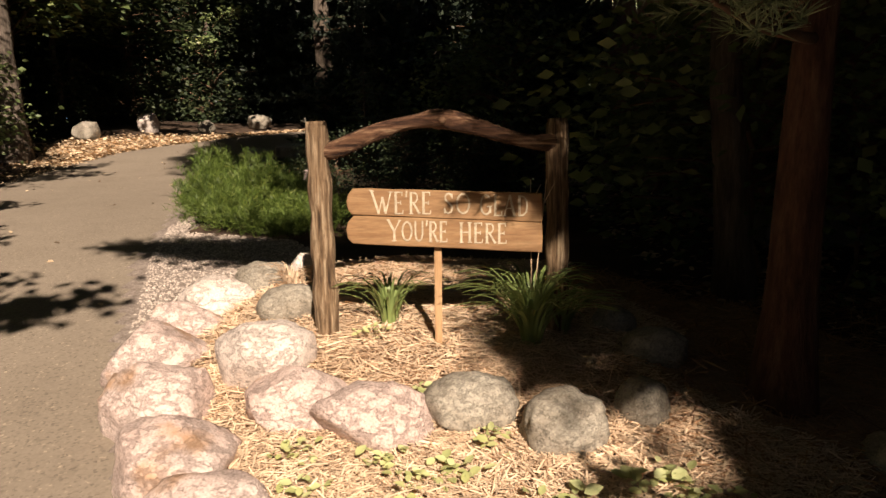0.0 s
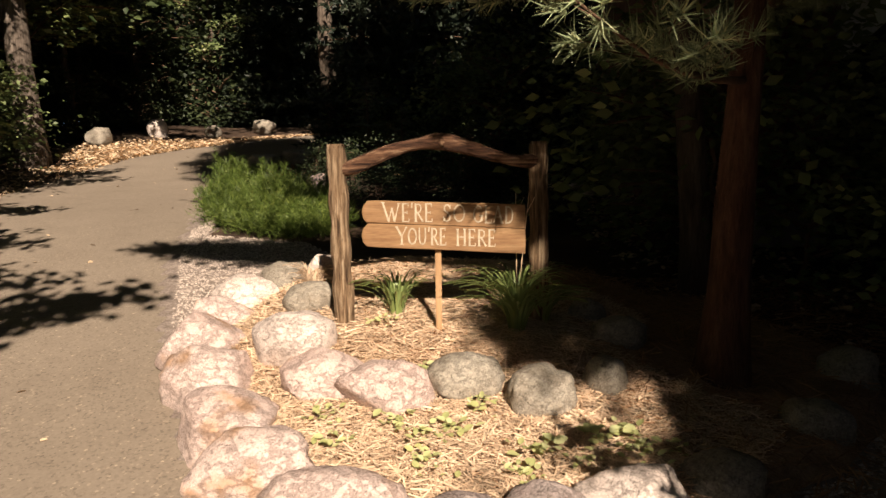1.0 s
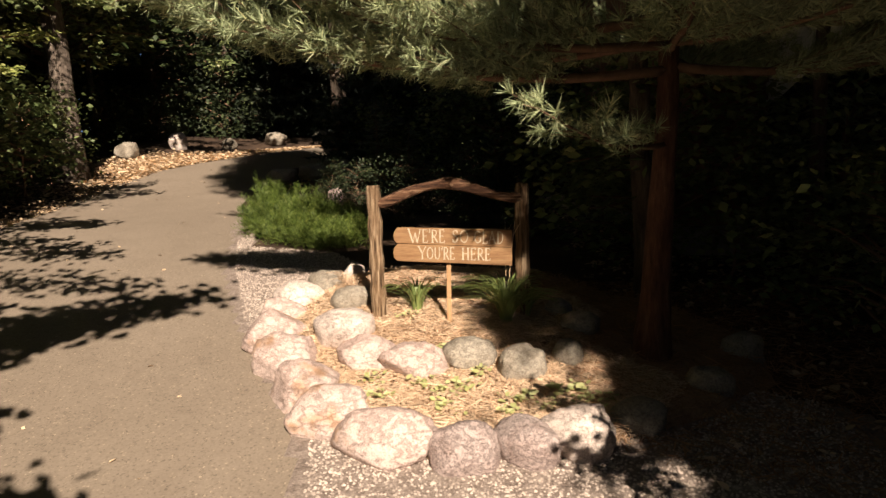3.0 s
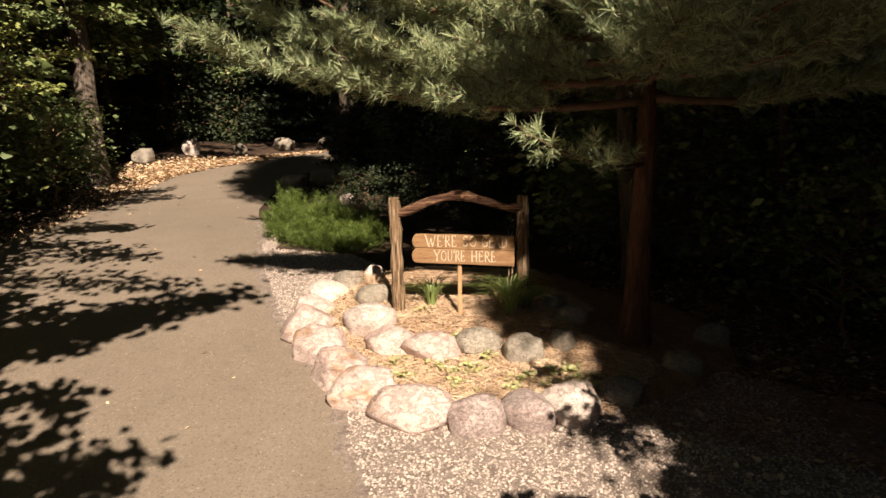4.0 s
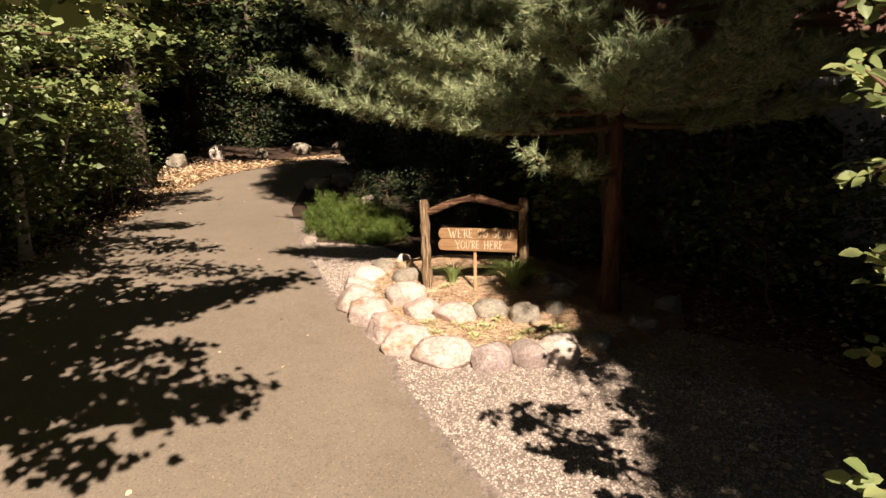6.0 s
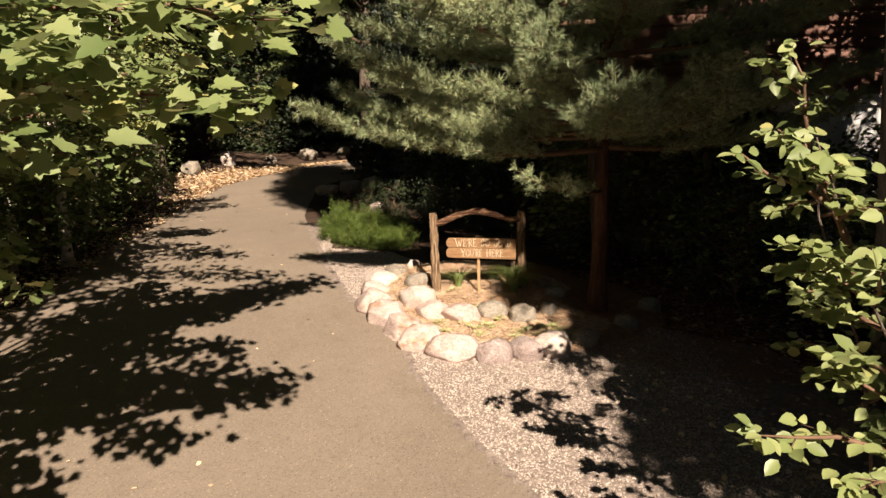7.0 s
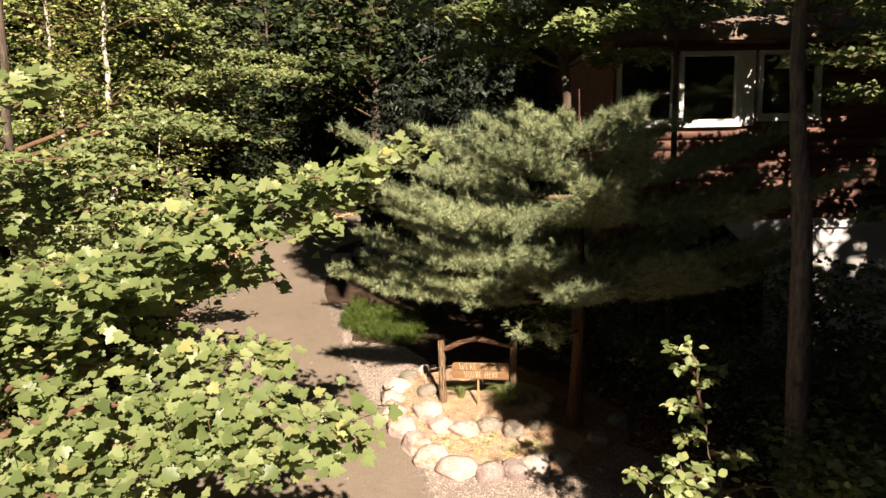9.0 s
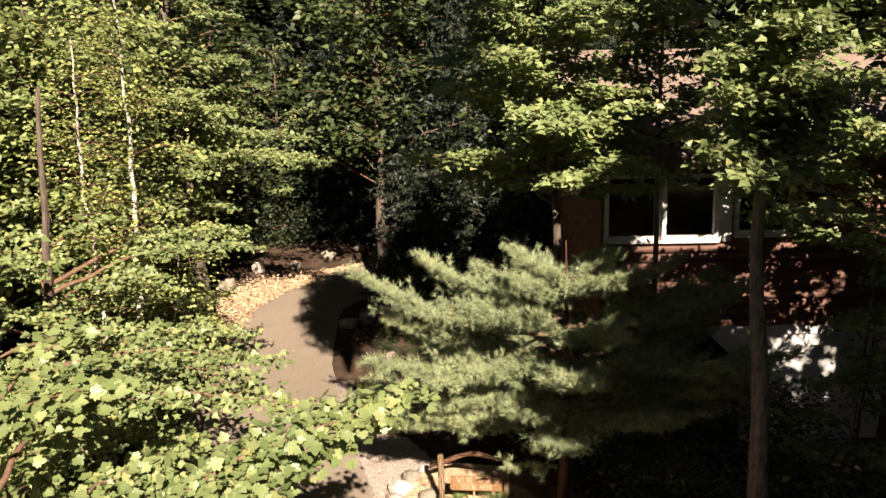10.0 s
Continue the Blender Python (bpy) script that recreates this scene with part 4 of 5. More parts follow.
# ---- woodland ----
def woodland_tree(name, height, crown_from, spread, clumps, per, leaf, seed, bark, leaf_mat, trunk_r, label, category, template=SMALL_LEAF, faces=SMALL_FACES):
    """A forest tree: tapered trunk, limbs, and a ragged crown of leaf clumps."""
    rng = np.random.default_rng(seed)
    root = thing(name, (0, 0, 0), label, category, "woodland trees")
    n = 22
    k = np.linspace(0, 1, n)
    line = np.stack([np.cumsum(rng.normal(size=n) * 0.05), np.cumsum(rng.normal(size=n) * 0.05), -0.2 + height * k], 1)
    line[:2, :2] = 0
    rad = list(trunk_r * (1 - 0.85 * k) * (1 + 0.5 * np.exp(-k * 30)))
    part("trunk", sweep(bmesh.new(), [tuple(p) for p in line], rad, 12, 0.12, seed, 0.08), bark, root)
    bm, pts, ways = bmesh.new(), [], []
    for c in range(clumps):
        kz = rng.uniform(crown_from, 0.99)
        b = np.array([np.interp(kz, k, line[:, i]) for i in range(3)])
        az = rng.uniform(0, 2 * math.pi)
        reach = spread * rng.uniform(0.35, 1.0) * (1 - 0.65 * max(0, (kz - 0.55) / 0.45))
        tip = b + np.array([reach * math.cos(az), reach * math.sin(az), reach * rng.uniform(-0.05, 0.5)])
        mid = (b + tip) / 2 + np.array([0, 0, 0.1 * reach])
        sweep(bm, [tuple(b), tuple(mid), tuple(tip)], [0.012 + 0.01 * reach, 0.01 + 0.005 * reach, 0.005], 3)
        for q in (0.55, 0.8, 1.0):
            ctr = b + (tip - b) * q + rng.normal(size=3) * 0.15
            m = per
            pts.append(ctr + rng.normal(size=(m, 3)) * np.array([0.42, 0.42, 0.20]) * (0.5 + 0.5 * spread / 3))
            ways.append(np.repeat(((tip - b) / reach)[None], m, 0))
    tagged(part("branchwork", bm, M_TWIG, root), kind="stuff")
    p, w, up, sz = leaves_on(np.concatenate(pts), np.concatenate(ways), rng, 1, leaf, 0.03, flat=0.5)
    ob = new("crown", scatter("crown", template, faces, p, w, up, sz, leaf_mat))
    ob.parent = root
    tagged(ob, kind="stuff")
    return root


def set_at(ob, x, y, yaw=0.0, scale=1.0, sink=0.05):
    ob.matrix_basis = pose(x, y, gz1(x, y) - sink, 0, 0, yaw) @ Matrix.Diagonal((scale, scale, scale, 1))


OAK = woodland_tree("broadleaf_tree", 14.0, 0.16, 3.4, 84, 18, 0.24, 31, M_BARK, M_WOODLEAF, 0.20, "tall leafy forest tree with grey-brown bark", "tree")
ASH = woodland_tree("broadleaf_tree", 11.0, 0.30, 2.8, 66, 22, 0.24, 32, M_BARK, M_SUNLEAF, 0.13, "leafy understorey tree with low limbs", "tree")
BIRCH = woodland_tree("birch_tree", 10.0, 0.28, 1.7, 46, 26, 0.10, 33, M_BIRCH, M_BIRCHLEAF, 0.085, "slender birch with peeling white bark", "birch tree")
BUSH = woodland_tree("understorey_bush", 2.6, 0.05, 1.3, 34, 24, 0.13, 34, M_TWIG, M_BUSHLEAF, 0.03, "dense dark green understorey bush", "bush")

# dark copy of the bush; the leaf colour carries the shade
DEEP_BUSH = woodland_tree("understorey_bush", 2.6, 0.05, 1.3, 34, 24, 0.13, 35, M_TWIG, M_SHADELEAF, 0.03, "bush with leaves coloured near black for shade", "bush")
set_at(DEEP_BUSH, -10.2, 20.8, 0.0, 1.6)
rng = np.random.default_rng(77)
OAKS = [(-10.8, 13.4), (-12.5, 6.0), (-14, 14), (-11, 20), (-3.0, 23.5), (1.5, 25), (6, 24), (11, 26), (-18, 9), (-17, 22), (-24, 16), (20, 22), (-30, 24), (-14, -2), (-17, 3), (-21, -5), (-12, -10), (24, 12)]
for i, (x, y) in enumerate(OAKS):
    s = 0.9 + 0.35 * rng.random()
    ob = OAK if i == 0 else copy_thing(OAK, Matrix())
    set_at(ob, x, y, i * 71.0, s)
ASHES = [(-10.6, 8.2), (-10.2, 12.4), (-11.5, 16.5), (-12.2, 18.6), (-12.4, 21.5), (-13.6, 12.2), (-12.8, 7.4), (-10.2, 3.5), (-11.5, -0.6), (-11, -5), (-15, 10), (-15.5, 18), (13, 23), (-7.2, 26), (-20, 13), (-26, 20), (-28, 10), (-26, 3), (18, 25)]
for i, (x, y) in enumerate(ASHES):
    s = 0.75 + 0.4 * rng.random()
    ob = ASH if i == 0 else copy_thing(ASH, Matrix())
    set_at(ob, x, y, i * 47.0, s)
BIRCHES = [(-7.45, 2.6, 1.1), (-8.1, 2.0, 0.95), (-9.3, 6.2, 1.0), (-11.6, 10.0, 1.15), (-13.0, 4.0, 1.2)]
for i, (x, y, s) in enumerate(BIRCHES):
    ob = BIRCH if i == 0 else copy_thing(BIRCH, Matrix())
    set_at(ob, x, y, i * 95.0, s)
BUSHES = [(3.9, -4.6), (4.8, -5.4), (5.6, -3.6), (5.0, -1.4), (6.2, 0.6), (2.9, 1.4), (4.2, 1.5), (3.6, -0.6), (2.55, 1.75), (2.5, 3.3), (2.5, 4.9), (-1.5, 11.2), (0.3, 9.8), (1.2, 8.2), (-8.6, 6.0), (-8.3, 7.6), (-8.0, 2.6), (-8.6, 3.4), (-9.4, 9.4), (-8.0, 0.8), (-7.9, -0.8), (-7.8, -2.6), (-7.7, -4.6), (-9.3, -3.6), (-9.0, 1.4), (-9.6, 5.0), (-10.4, 15.0), (-9.8, 17.8), (-8.2, 20.4), (-5.6, 22.2), (-2.6, 21.8), (0.8, 22.0), (3.6, 21.6), (6.6, 22.2), (-11.2, 13.4), (-7.7, -8.2), (-7.9, -10.4), (-9.2, 22.0), (-10.6, 19.4), (-11.8, 22.4), (-12.6, 20.2), (-13.4, 17.6), (-14.2, 23.6), (-11.0, 25.2)]
for i, (x, y) in enumerate(BUSHES):
    s = (0.7 + 0.5 * rng.random()) * (1.5 if y > 19 else 1.0)
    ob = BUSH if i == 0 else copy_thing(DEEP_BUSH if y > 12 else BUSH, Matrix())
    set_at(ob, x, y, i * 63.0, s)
# dark bushes added over sunlit garden soil, standing in for shade there
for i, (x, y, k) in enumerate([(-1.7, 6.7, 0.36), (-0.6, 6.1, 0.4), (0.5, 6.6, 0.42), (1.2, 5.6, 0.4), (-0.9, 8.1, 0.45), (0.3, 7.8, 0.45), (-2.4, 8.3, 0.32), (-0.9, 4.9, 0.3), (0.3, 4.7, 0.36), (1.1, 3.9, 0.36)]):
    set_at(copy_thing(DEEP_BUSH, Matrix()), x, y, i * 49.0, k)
# tall unseen trees added behind the start of the drive to shade the house side
CANOPY = woodland_tree("canopy_tree", 13.5, 0.30, 3.4, 120, 16, 0.46, 38, M_BARK, M_WOODLEAF, 0.20, "tall unseen tree with a closed leafy crown, added to cast shade", "tree")
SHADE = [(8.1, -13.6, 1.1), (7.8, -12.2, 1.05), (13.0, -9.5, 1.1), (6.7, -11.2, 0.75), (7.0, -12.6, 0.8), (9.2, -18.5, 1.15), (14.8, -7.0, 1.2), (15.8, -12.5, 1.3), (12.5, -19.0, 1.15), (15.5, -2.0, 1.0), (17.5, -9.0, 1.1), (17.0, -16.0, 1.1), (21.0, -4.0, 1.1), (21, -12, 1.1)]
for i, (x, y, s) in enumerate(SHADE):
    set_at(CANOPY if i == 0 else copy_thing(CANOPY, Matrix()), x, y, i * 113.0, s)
# finer-leaved ones for shade: added unseen at the edge of the sunlit gap, and beyond the garden
LOW_CROWN = woodland_tree("canopy_tree", 13.5, 0.30, 3.4, 120, 26, 0.27, 39, M_BARK, M_WOODLEAF, 0.20, "tall tree with a fine leafy crown, placed for its shade", "tree")
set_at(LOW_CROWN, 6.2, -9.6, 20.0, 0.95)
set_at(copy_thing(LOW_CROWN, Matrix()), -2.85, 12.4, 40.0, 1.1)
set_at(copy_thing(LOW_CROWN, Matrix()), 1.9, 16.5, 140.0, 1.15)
HIGH_CROWN = woodland_tree("canopy_tree", 15.0, 0.645, 3.2, 96, 42, 0.27, 40, M_BARK, M_WOODLEAF, 0.20, "tall tree with a high crown and bare trunk, added for its shade", "tree")
set_at(HIGH_CROWN, 7.5, -11.5, 0.0, 1.0)
# slim unseen tree added for shade at the sunlit gap, limbs held to one side
E0 = (6.1, -12.6, gz1(6.1, -12.6) - 0.1)
rng = np.random.default_rng(57)
sp = []
for i in range(44):
    low = i < 22
    tip = (rng.uniform(4.05, 5.5), rng.uniform(-14.0, -12.4), rng.uniform(7.3, 9.2)) if low else (rng.uniform(3.75, 6.0), rng.uniform(-13.1, -10.9), rng.uniform(9.3, 11.2))
    sp.append(((6.0, -12.5, tip[2] - 0.7), tip))
for i in range(8):
    tip = (rng.uniform(4.1, 4.7), rng.uniform(-13.4, -12.4), rng.uniform(9.2, 9.8))
    sp.append(((6.0, -12.5, tip[2] - 0.9), tip))
for i in range(30):
    tip = (rng.uniform(3.75, 4.2), rng.uniform(-12.5, -11.85), rng.uniform(8.3, 8.9)) if i < 7 else (rng.uniform(3.4, 4.3), rng.uniform(-11.4, -9.4), rng.uniform(9.2, 10.0))
    sp.append(((6.0, -12.5, tip[2] - 0.9), tip))
for i in range(4):
    tip = (rng.uniform(3.48, 3.6), rng.uniform(-12.3, -12.0), rng.uniform(8.4, 8.6))
    sp.append(((6.0, -12.5, tip[2] - 0.5), tip))
for i in range(16):
    tip = (rng.uniform(4.25, 4.55), rng.uniform(-14.0, -13.6), rng.uniform(8.3, 8.6)) if i > 11 else (rng.uniform(4.3, 5.7), rng.uniform(-16.6, -15.0), rng.uniform(7.6, 8.4))
    sp.append(((6.0, -12.6, tip[2] - 0.9), tip))
broadleaf("canopy_tree", [E0, (6.1, -12.6, 5.0), (5.9, -12.4, 11.4)], 0.15, sp, "slim unseen tree added to shade the pine, lily and gravel", "tree", LOBE_LEAF, LOBE_FACES, M_WOODLEAF, M_BARK, 0.15, 6, 56, 0.14, width=0.5)
# a very tall unseen tree, added to lean over the drive and shade the bend
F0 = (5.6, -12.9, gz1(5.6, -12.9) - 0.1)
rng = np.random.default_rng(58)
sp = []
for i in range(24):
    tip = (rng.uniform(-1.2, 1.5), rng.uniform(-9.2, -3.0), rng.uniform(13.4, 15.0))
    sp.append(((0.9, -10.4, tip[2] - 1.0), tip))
broadleaf("canopy_tree", [F0, (5.4, -12.8, 6.0), (3.4, -11.6, 11.0), (0.7, -10.3, 14.6)], 0.26, sp, "very tall unseen tree leaning over the drive, added to shade the bend", "tree", LOBE_LEAF, LOBE_FACES, M_WOODLEAF, M_BARK, 0.17, 5, 59, 0.15, width=0.36)
# a crown close before the house, then unseen ones added to shade garage, gravel and pine
for i, (x, y, k) in enumerate([(9.2, 0.4, 0.78), (8.6, -7.7, 0.75)]):
    set_at(copy_thing(HIGH_CROWN, Matrix()), x, y, 60.0 + i * 77, k)
for i, (x, y, k) in enumerate([(7.3, -9.3, 0.8), (6.3, -7.0, 0.6), (7.0, -10.4, 0.7), (5.7, -12.4, 0.74)]):
    set_at(copy_thing(LOW_CROWN, Matrix()), x, y, 15.0 + i * 101, k)
set_at(copy_thing(LOW_CROWN, Matrix()), 5.4, -8.2, 250.0, 0.66)
set_at(copy_thing(LOW_CROWN, Matrix()), 5.35, -10.6, 310.0, 0.72)
set_at(copy_thing(HIGH_CROWN, Matrix()), 7.9, -15.5, 150.0, 1.2)
# the deep wood all round, leafy to the ground, shade put into its leaf colour
FAR = woodland_tree("forest_tree", 13.0, 0.02, 3.4, 66, 12, 0.56, 36, M_BARK, M_SHADELEAF, 0.17, "densely leafed forest tree, leaf colour darkened for shade", "tree")
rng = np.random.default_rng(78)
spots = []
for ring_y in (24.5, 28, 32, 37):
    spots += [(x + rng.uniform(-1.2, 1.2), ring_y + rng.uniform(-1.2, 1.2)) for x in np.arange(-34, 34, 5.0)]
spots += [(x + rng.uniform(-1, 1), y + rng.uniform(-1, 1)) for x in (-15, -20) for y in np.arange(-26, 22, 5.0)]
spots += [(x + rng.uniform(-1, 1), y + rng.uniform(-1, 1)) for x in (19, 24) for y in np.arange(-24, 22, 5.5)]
# row behind the start, out of view, added to block low sky light
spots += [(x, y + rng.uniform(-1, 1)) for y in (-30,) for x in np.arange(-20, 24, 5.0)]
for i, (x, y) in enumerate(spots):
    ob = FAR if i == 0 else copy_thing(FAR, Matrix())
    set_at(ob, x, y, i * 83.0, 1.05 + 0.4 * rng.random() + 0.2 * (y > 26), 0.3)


def leafy_maple(x, y, height, low, reach, count, seed, label, leaf=0.12, per=3, bark=None, r=0.12, lean=(0.0, 0.0)):
    rng = np.random.default_rng(seed)
    a, b = (x, y, gz1(x, y) - 0.05), (x + lean[0], y + lean[1], gz1(x, y) + height)
    sp = []
    for i in range(count):
        k = low + (0.97 - low) * (i + rng.random()) / count
        az = i * 2.4 + rng.normal() * 0.3
        q = reach * (1.0 - 0.7 * max(0, (k - 0.5) / 0.5)) * rng.uniform(0.6, 1.1)
        p = along(a, b, k)
        sp.append((p, (p[0] + q * math.cos(az), p[1] + q * math.sin(az), p[2] + q * rng.uniform(0.05, 0.4))))
    return broadleaf("maple_tree", [a, along(a, b, 0.5), b], r, sp, label, "maple tree", LOBE_LEAF, LOBE_FACES, M_MAPLE, bark or M_BARK, leaf, per, seed, 0.12, flat=0.26, width=0.65, step=0.15)


leafy_maple(-9.4, 4.2, 9.5, 0.25, 2.6, 26, 101, "sunlit maple at the edge of the wood", 0.145, 7)
leafy_maple(-9.8, 8.6, 10.5, 0.36, 2.7, 26, 102, "sunlit maple at the edge of the wood", 0.145, 7)
leafy_maple(-10.9, 1.2, 11.0, 0.3, 2.8, 28, 107, "sunlit maple at the edge of the wood", 0.15, 7)
D0, D1 = (-7.9, -3.3, gz1(-7.9, -3.3)), (-7.7, -3.2, 7.6)
sp = []
for tx, ty, tz in [(-2.2, -3.6, 3.75), (-3.2, -2.5, 4.2), (-4.2, -3.8, 4.0), (-5.0, -2.2, 4.6), (-5.4, -4.6, 4.4), (-6.0, -1.8, 3.2), (-5.8, -4.4, 2.4), (-6.4, -5.2, 3.6), (-6.6, -2.0, 5.6), (-7.2, -4.8, 5.6), (-9.4, -4.2, 4.4), (-9.2, -2.0, 5.2), (-6.2, -3.4, 6.2), (-8.2, -4.9, 3.0), (-6.6, -3.6, 1.4)]:
    k = min(0.95, max(0.12, (tz - 0.6 - D0[2]) / (D1[2] - D0[2])))
    sp.append((along(D0, D1, k), (tx, ty, tz)))
broadleaf("maple_tree", [D0, (-7.8, -3.2, 3.0), D1], 0.12, sp, "maple stretching one long leafy limb over the drive", "maple tree", LOBE_LEAF, LOBE_FACES, M_MAPLE, M_BARK, 0.125, 4, 103, 0.11, flat=0.24, width=0.36)
leafy_maple(-8.6, 21.0, 9.5, 0.08, 2.8, 22, 105, "maple beyond the bend of the drive", 0.15)
leafy_maple(2.05, 1.2, 11.8, 0.50, 2.8, 64, 104, "tall maple behind the pine with a high leafy crown", 0.16, 9, lean=(-0.9, 0.0))
leafy_maple(-8.72, 10.0, 12.5, 0.48, 3.3, 34, 108, "thick old maple beside the drive with a patchily sunlit trunk", 0.16, 8, M_OLDBARK, r=0.27, lean=(-0.9, 0.0))
sp = [((-9.1, 10.0, 6.2), (-4.2, 8.3, 6.9)), ((-9.15, 10.0, 6.6), (-5.2, 7.8, 6.9)), ((-9.2, 10.0, 7.0), (-5.0, 9.6, 7.6))]
broadleaf("maple_tree", [(-9.3, 10.6, gz1(-9.3, 10.6) - 0.05), (-9.2, 10.3, 4.0), (-9.2, 10.0, 8.0)], 0.10, sp, "maple holding long sunlit limbs over the bend", "maple tree", LOBE_LEAF, LOBE_FACES, M_MAPLE, M_BARK, 0.15, 5, 111, 0.12, width=0.4)
leafy_maple(3.7, 1.15, 11.0, 0.62, 2.1, 40, 109, "shaded tree close before the house wall", 0.16, 8, r=0.08)
leafy_maple(5.35, -2.6, 6.4, 0.35, 0.9, 10, 121, "slender young maple with a bare dark stem", 0.13, 5, lean=(0.35, 0.0), r=0.045)
leafy_maple(5.75, -2.2, 6.0, 0.4, 0.9, 9, 122, "slender young maple with a bare dark stem", 0.13, 5, lean=(0.45, 0.1), r=0.04)
leafy_maple(6.3, -2.9, 6.8, 0.35, 1.0, 10, 123, "slender young maple with a bare dark stem", 0.13, 5, lean=(-0.2, 0.1), r=0.045)
leafy_maple(7.4, -0.6, 11.5, 0.44, 2.4, 42, 110, "slim tree before the house end", 0.16, 8, r=0.09)


def young_fir(x, y, h, seed):
    rng = np.random.default_rng(seed)
    root = thing("young_fir", (x, y, gz1(x, y) - 0.03), "small young fir with flat layered twigs", "fir tree")
    part("trunk", sweep(bmesh.new(), [(0, 0, 0), (0.01, 0, h * 0.5), (0, 0, h)], [0.03, 0.02, 0.004], 8), M_BARK, root)
    tp, tw = [], []
    z = 0.25
    while z < h * 0.95:
        for b in range(6):
            az = rng.uniform(0, 6.283)
            ln = (h - z) * 0.42 * rng.uniform(0.5, 1.1) + 0.08
            z += rng.uniform(0.0, 0.03)
            d = np.array([math.cos(az), math.sin(az), rng.uniform(-0.2, 0.25)])
            s = np.array([-math.sin(az), math.cos(az), 0])
            bm = sweep(bmesh.new(), [(0, 0, z), tuple(np.array([0, 0, z]) + d * ln)], [0.008, 0.003], 5)
            part("limb", bm, M_TWIG, root)
            for k in np.linspace(0.25, 1, max(4, int(ln / 0.05))):
                for sd in (-1, 1):
                    q = np.array([0, 0, z]) + d * ln * k
                    tl = 0.3 * ln * (1.15 - k)
                    m = max(1, int(tl / 0.03))
                    for e in range(m + 1):
                        tp.append(q + (d * 0.5 + s * sd * 0.85) * tl * e / (m + 1))
                        tw.append(d * 0.5 + s * sd)
        z += 0.07
    v, f = needles(np.array(tp), np.array(tw), rng, 9, 0.035, 0.006)
    ob = new("needles", mesh_from("needles", v, f, M_YOUNGFIR))
    ob.parent = root
    tagged(ob, kind="stuff")


BI0 = gz1(-8.2, 4.6)
broadleaf("birch_sapling", [(-8.2, 4.6, BI0), (-7.85, 4.58, 1.9), (-7.55, 4.57, 2.9), (-7.2, 4.5, 5.2)], 0.05,
          [((-7.6, 4.57, 2.7), (-6.4, 4.2, 3.0)), ((-7.5, 4.57, 3.1), (-6.2, 4.8, 3.6)), ((-7.4, 4.55, 3.6), (-6.6, 3.6, 3.8)), ((-7.4, 4.55, 3.8), (-8.6, 4.2, 3.9)), ((-7.3, 4.5, 4.3), (-6.3, 4.4, 4.6)), ((-7.3, 4.5, 4.5), (-7.6, 3.4, 4.7)), ((-7.2, 4.5, 5.0), (-6.6, 4.6, 5.4)), ((-7.6, 4.57, 2.8), (-7.2, 3.7, 2.6)), ((-7.5, 4.57, 3.2), (-8.2, 3.7, 3.2))],
          "leaning birch sapling with a thin white stem", "birch tree", OVATE_LEAF, OVATE_FACES, M_BIRCHLEAF, M_BIRCH, 0.085, 9, 106, 0.10, step=0.12, sag=0.15)


def spruce(x, y, h, spread, seed, first=[]):
    """A dark conifer, boughs to the ground; shade is added to its needle colour."""
    if first:
        ob = copy_thing(first[0], Matrix())
        ob.matrix_basis = pose(x, y, gz1(x, y) - 0.1, 0, 0, seed * 57) @ Matrix.Diagonal((spread / 2.4, spread / 2.4, h / 12.0, 1))
        return
    rng = np.random.default_rng(seed)
    root = thing("spruce_tree", (0, 0, 0), "dark full spruce with drooping boughs, darkened further for shade", "spruce tree", "dark spruces")
    part("trunk", sweep(bmesh.new(), [(0, 0, 0), (0, 0, 6.0), (0, 0, 12.0)], [0.16, 0.09, 0.01], 10, 0.1), M_BARK, root)
    tp, tw, bm = [], [], bmesh.new()
    z = 0.5
    while z < 11.7:
        for b in range(7):
            az = rng.uniform(0, 6.283)
            ln = 2.4 * (1 - z / 12.2) ** 0.85 * rng.uniform(0.75, 1.1)
            k = np.linspace(0.12, 1, max(4, int(ln / 0.16)))
            pts = np.stack([ln * k * math.cos(az), ln * k * math.sin(az), z - 0.28 * ln * k + 0.12 * ln * k ** 2], 1)
            sweep(bm, [(0, 0, z), tuple(pts[-1])], [0.02, 0.005], 4)
            for q, kk in zip(pts, k):
                for e in range(4):
                    tp.append(q + rng.normal(size=3) * np.array([0.16, 0.16, 0.05]) * (1.2 - 0.5 * kk))
                    tw.append(np.array([math.cos(az), math.sin(az), -0.35]) + rng.normal(size=3) * 0.35)
        z += 0.3
    tagged(part("branchwork", bm, M_TWIG, root), kind="stuff")
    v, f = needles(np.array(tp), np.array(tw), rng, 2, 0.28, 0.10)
    ob = new("needles", mesh_from("needles", v, f, M_SPRUCEDARK))
    ob.parent = root
    tagged(ob, kind="stuff")
    first.append(root)
    root.matrix_basis = pose(x, y, gz1(x, y) - 0.1) @ Matrix.Diagonal((spread / 2.4, spread / 2.4, h / 12.0, 1))


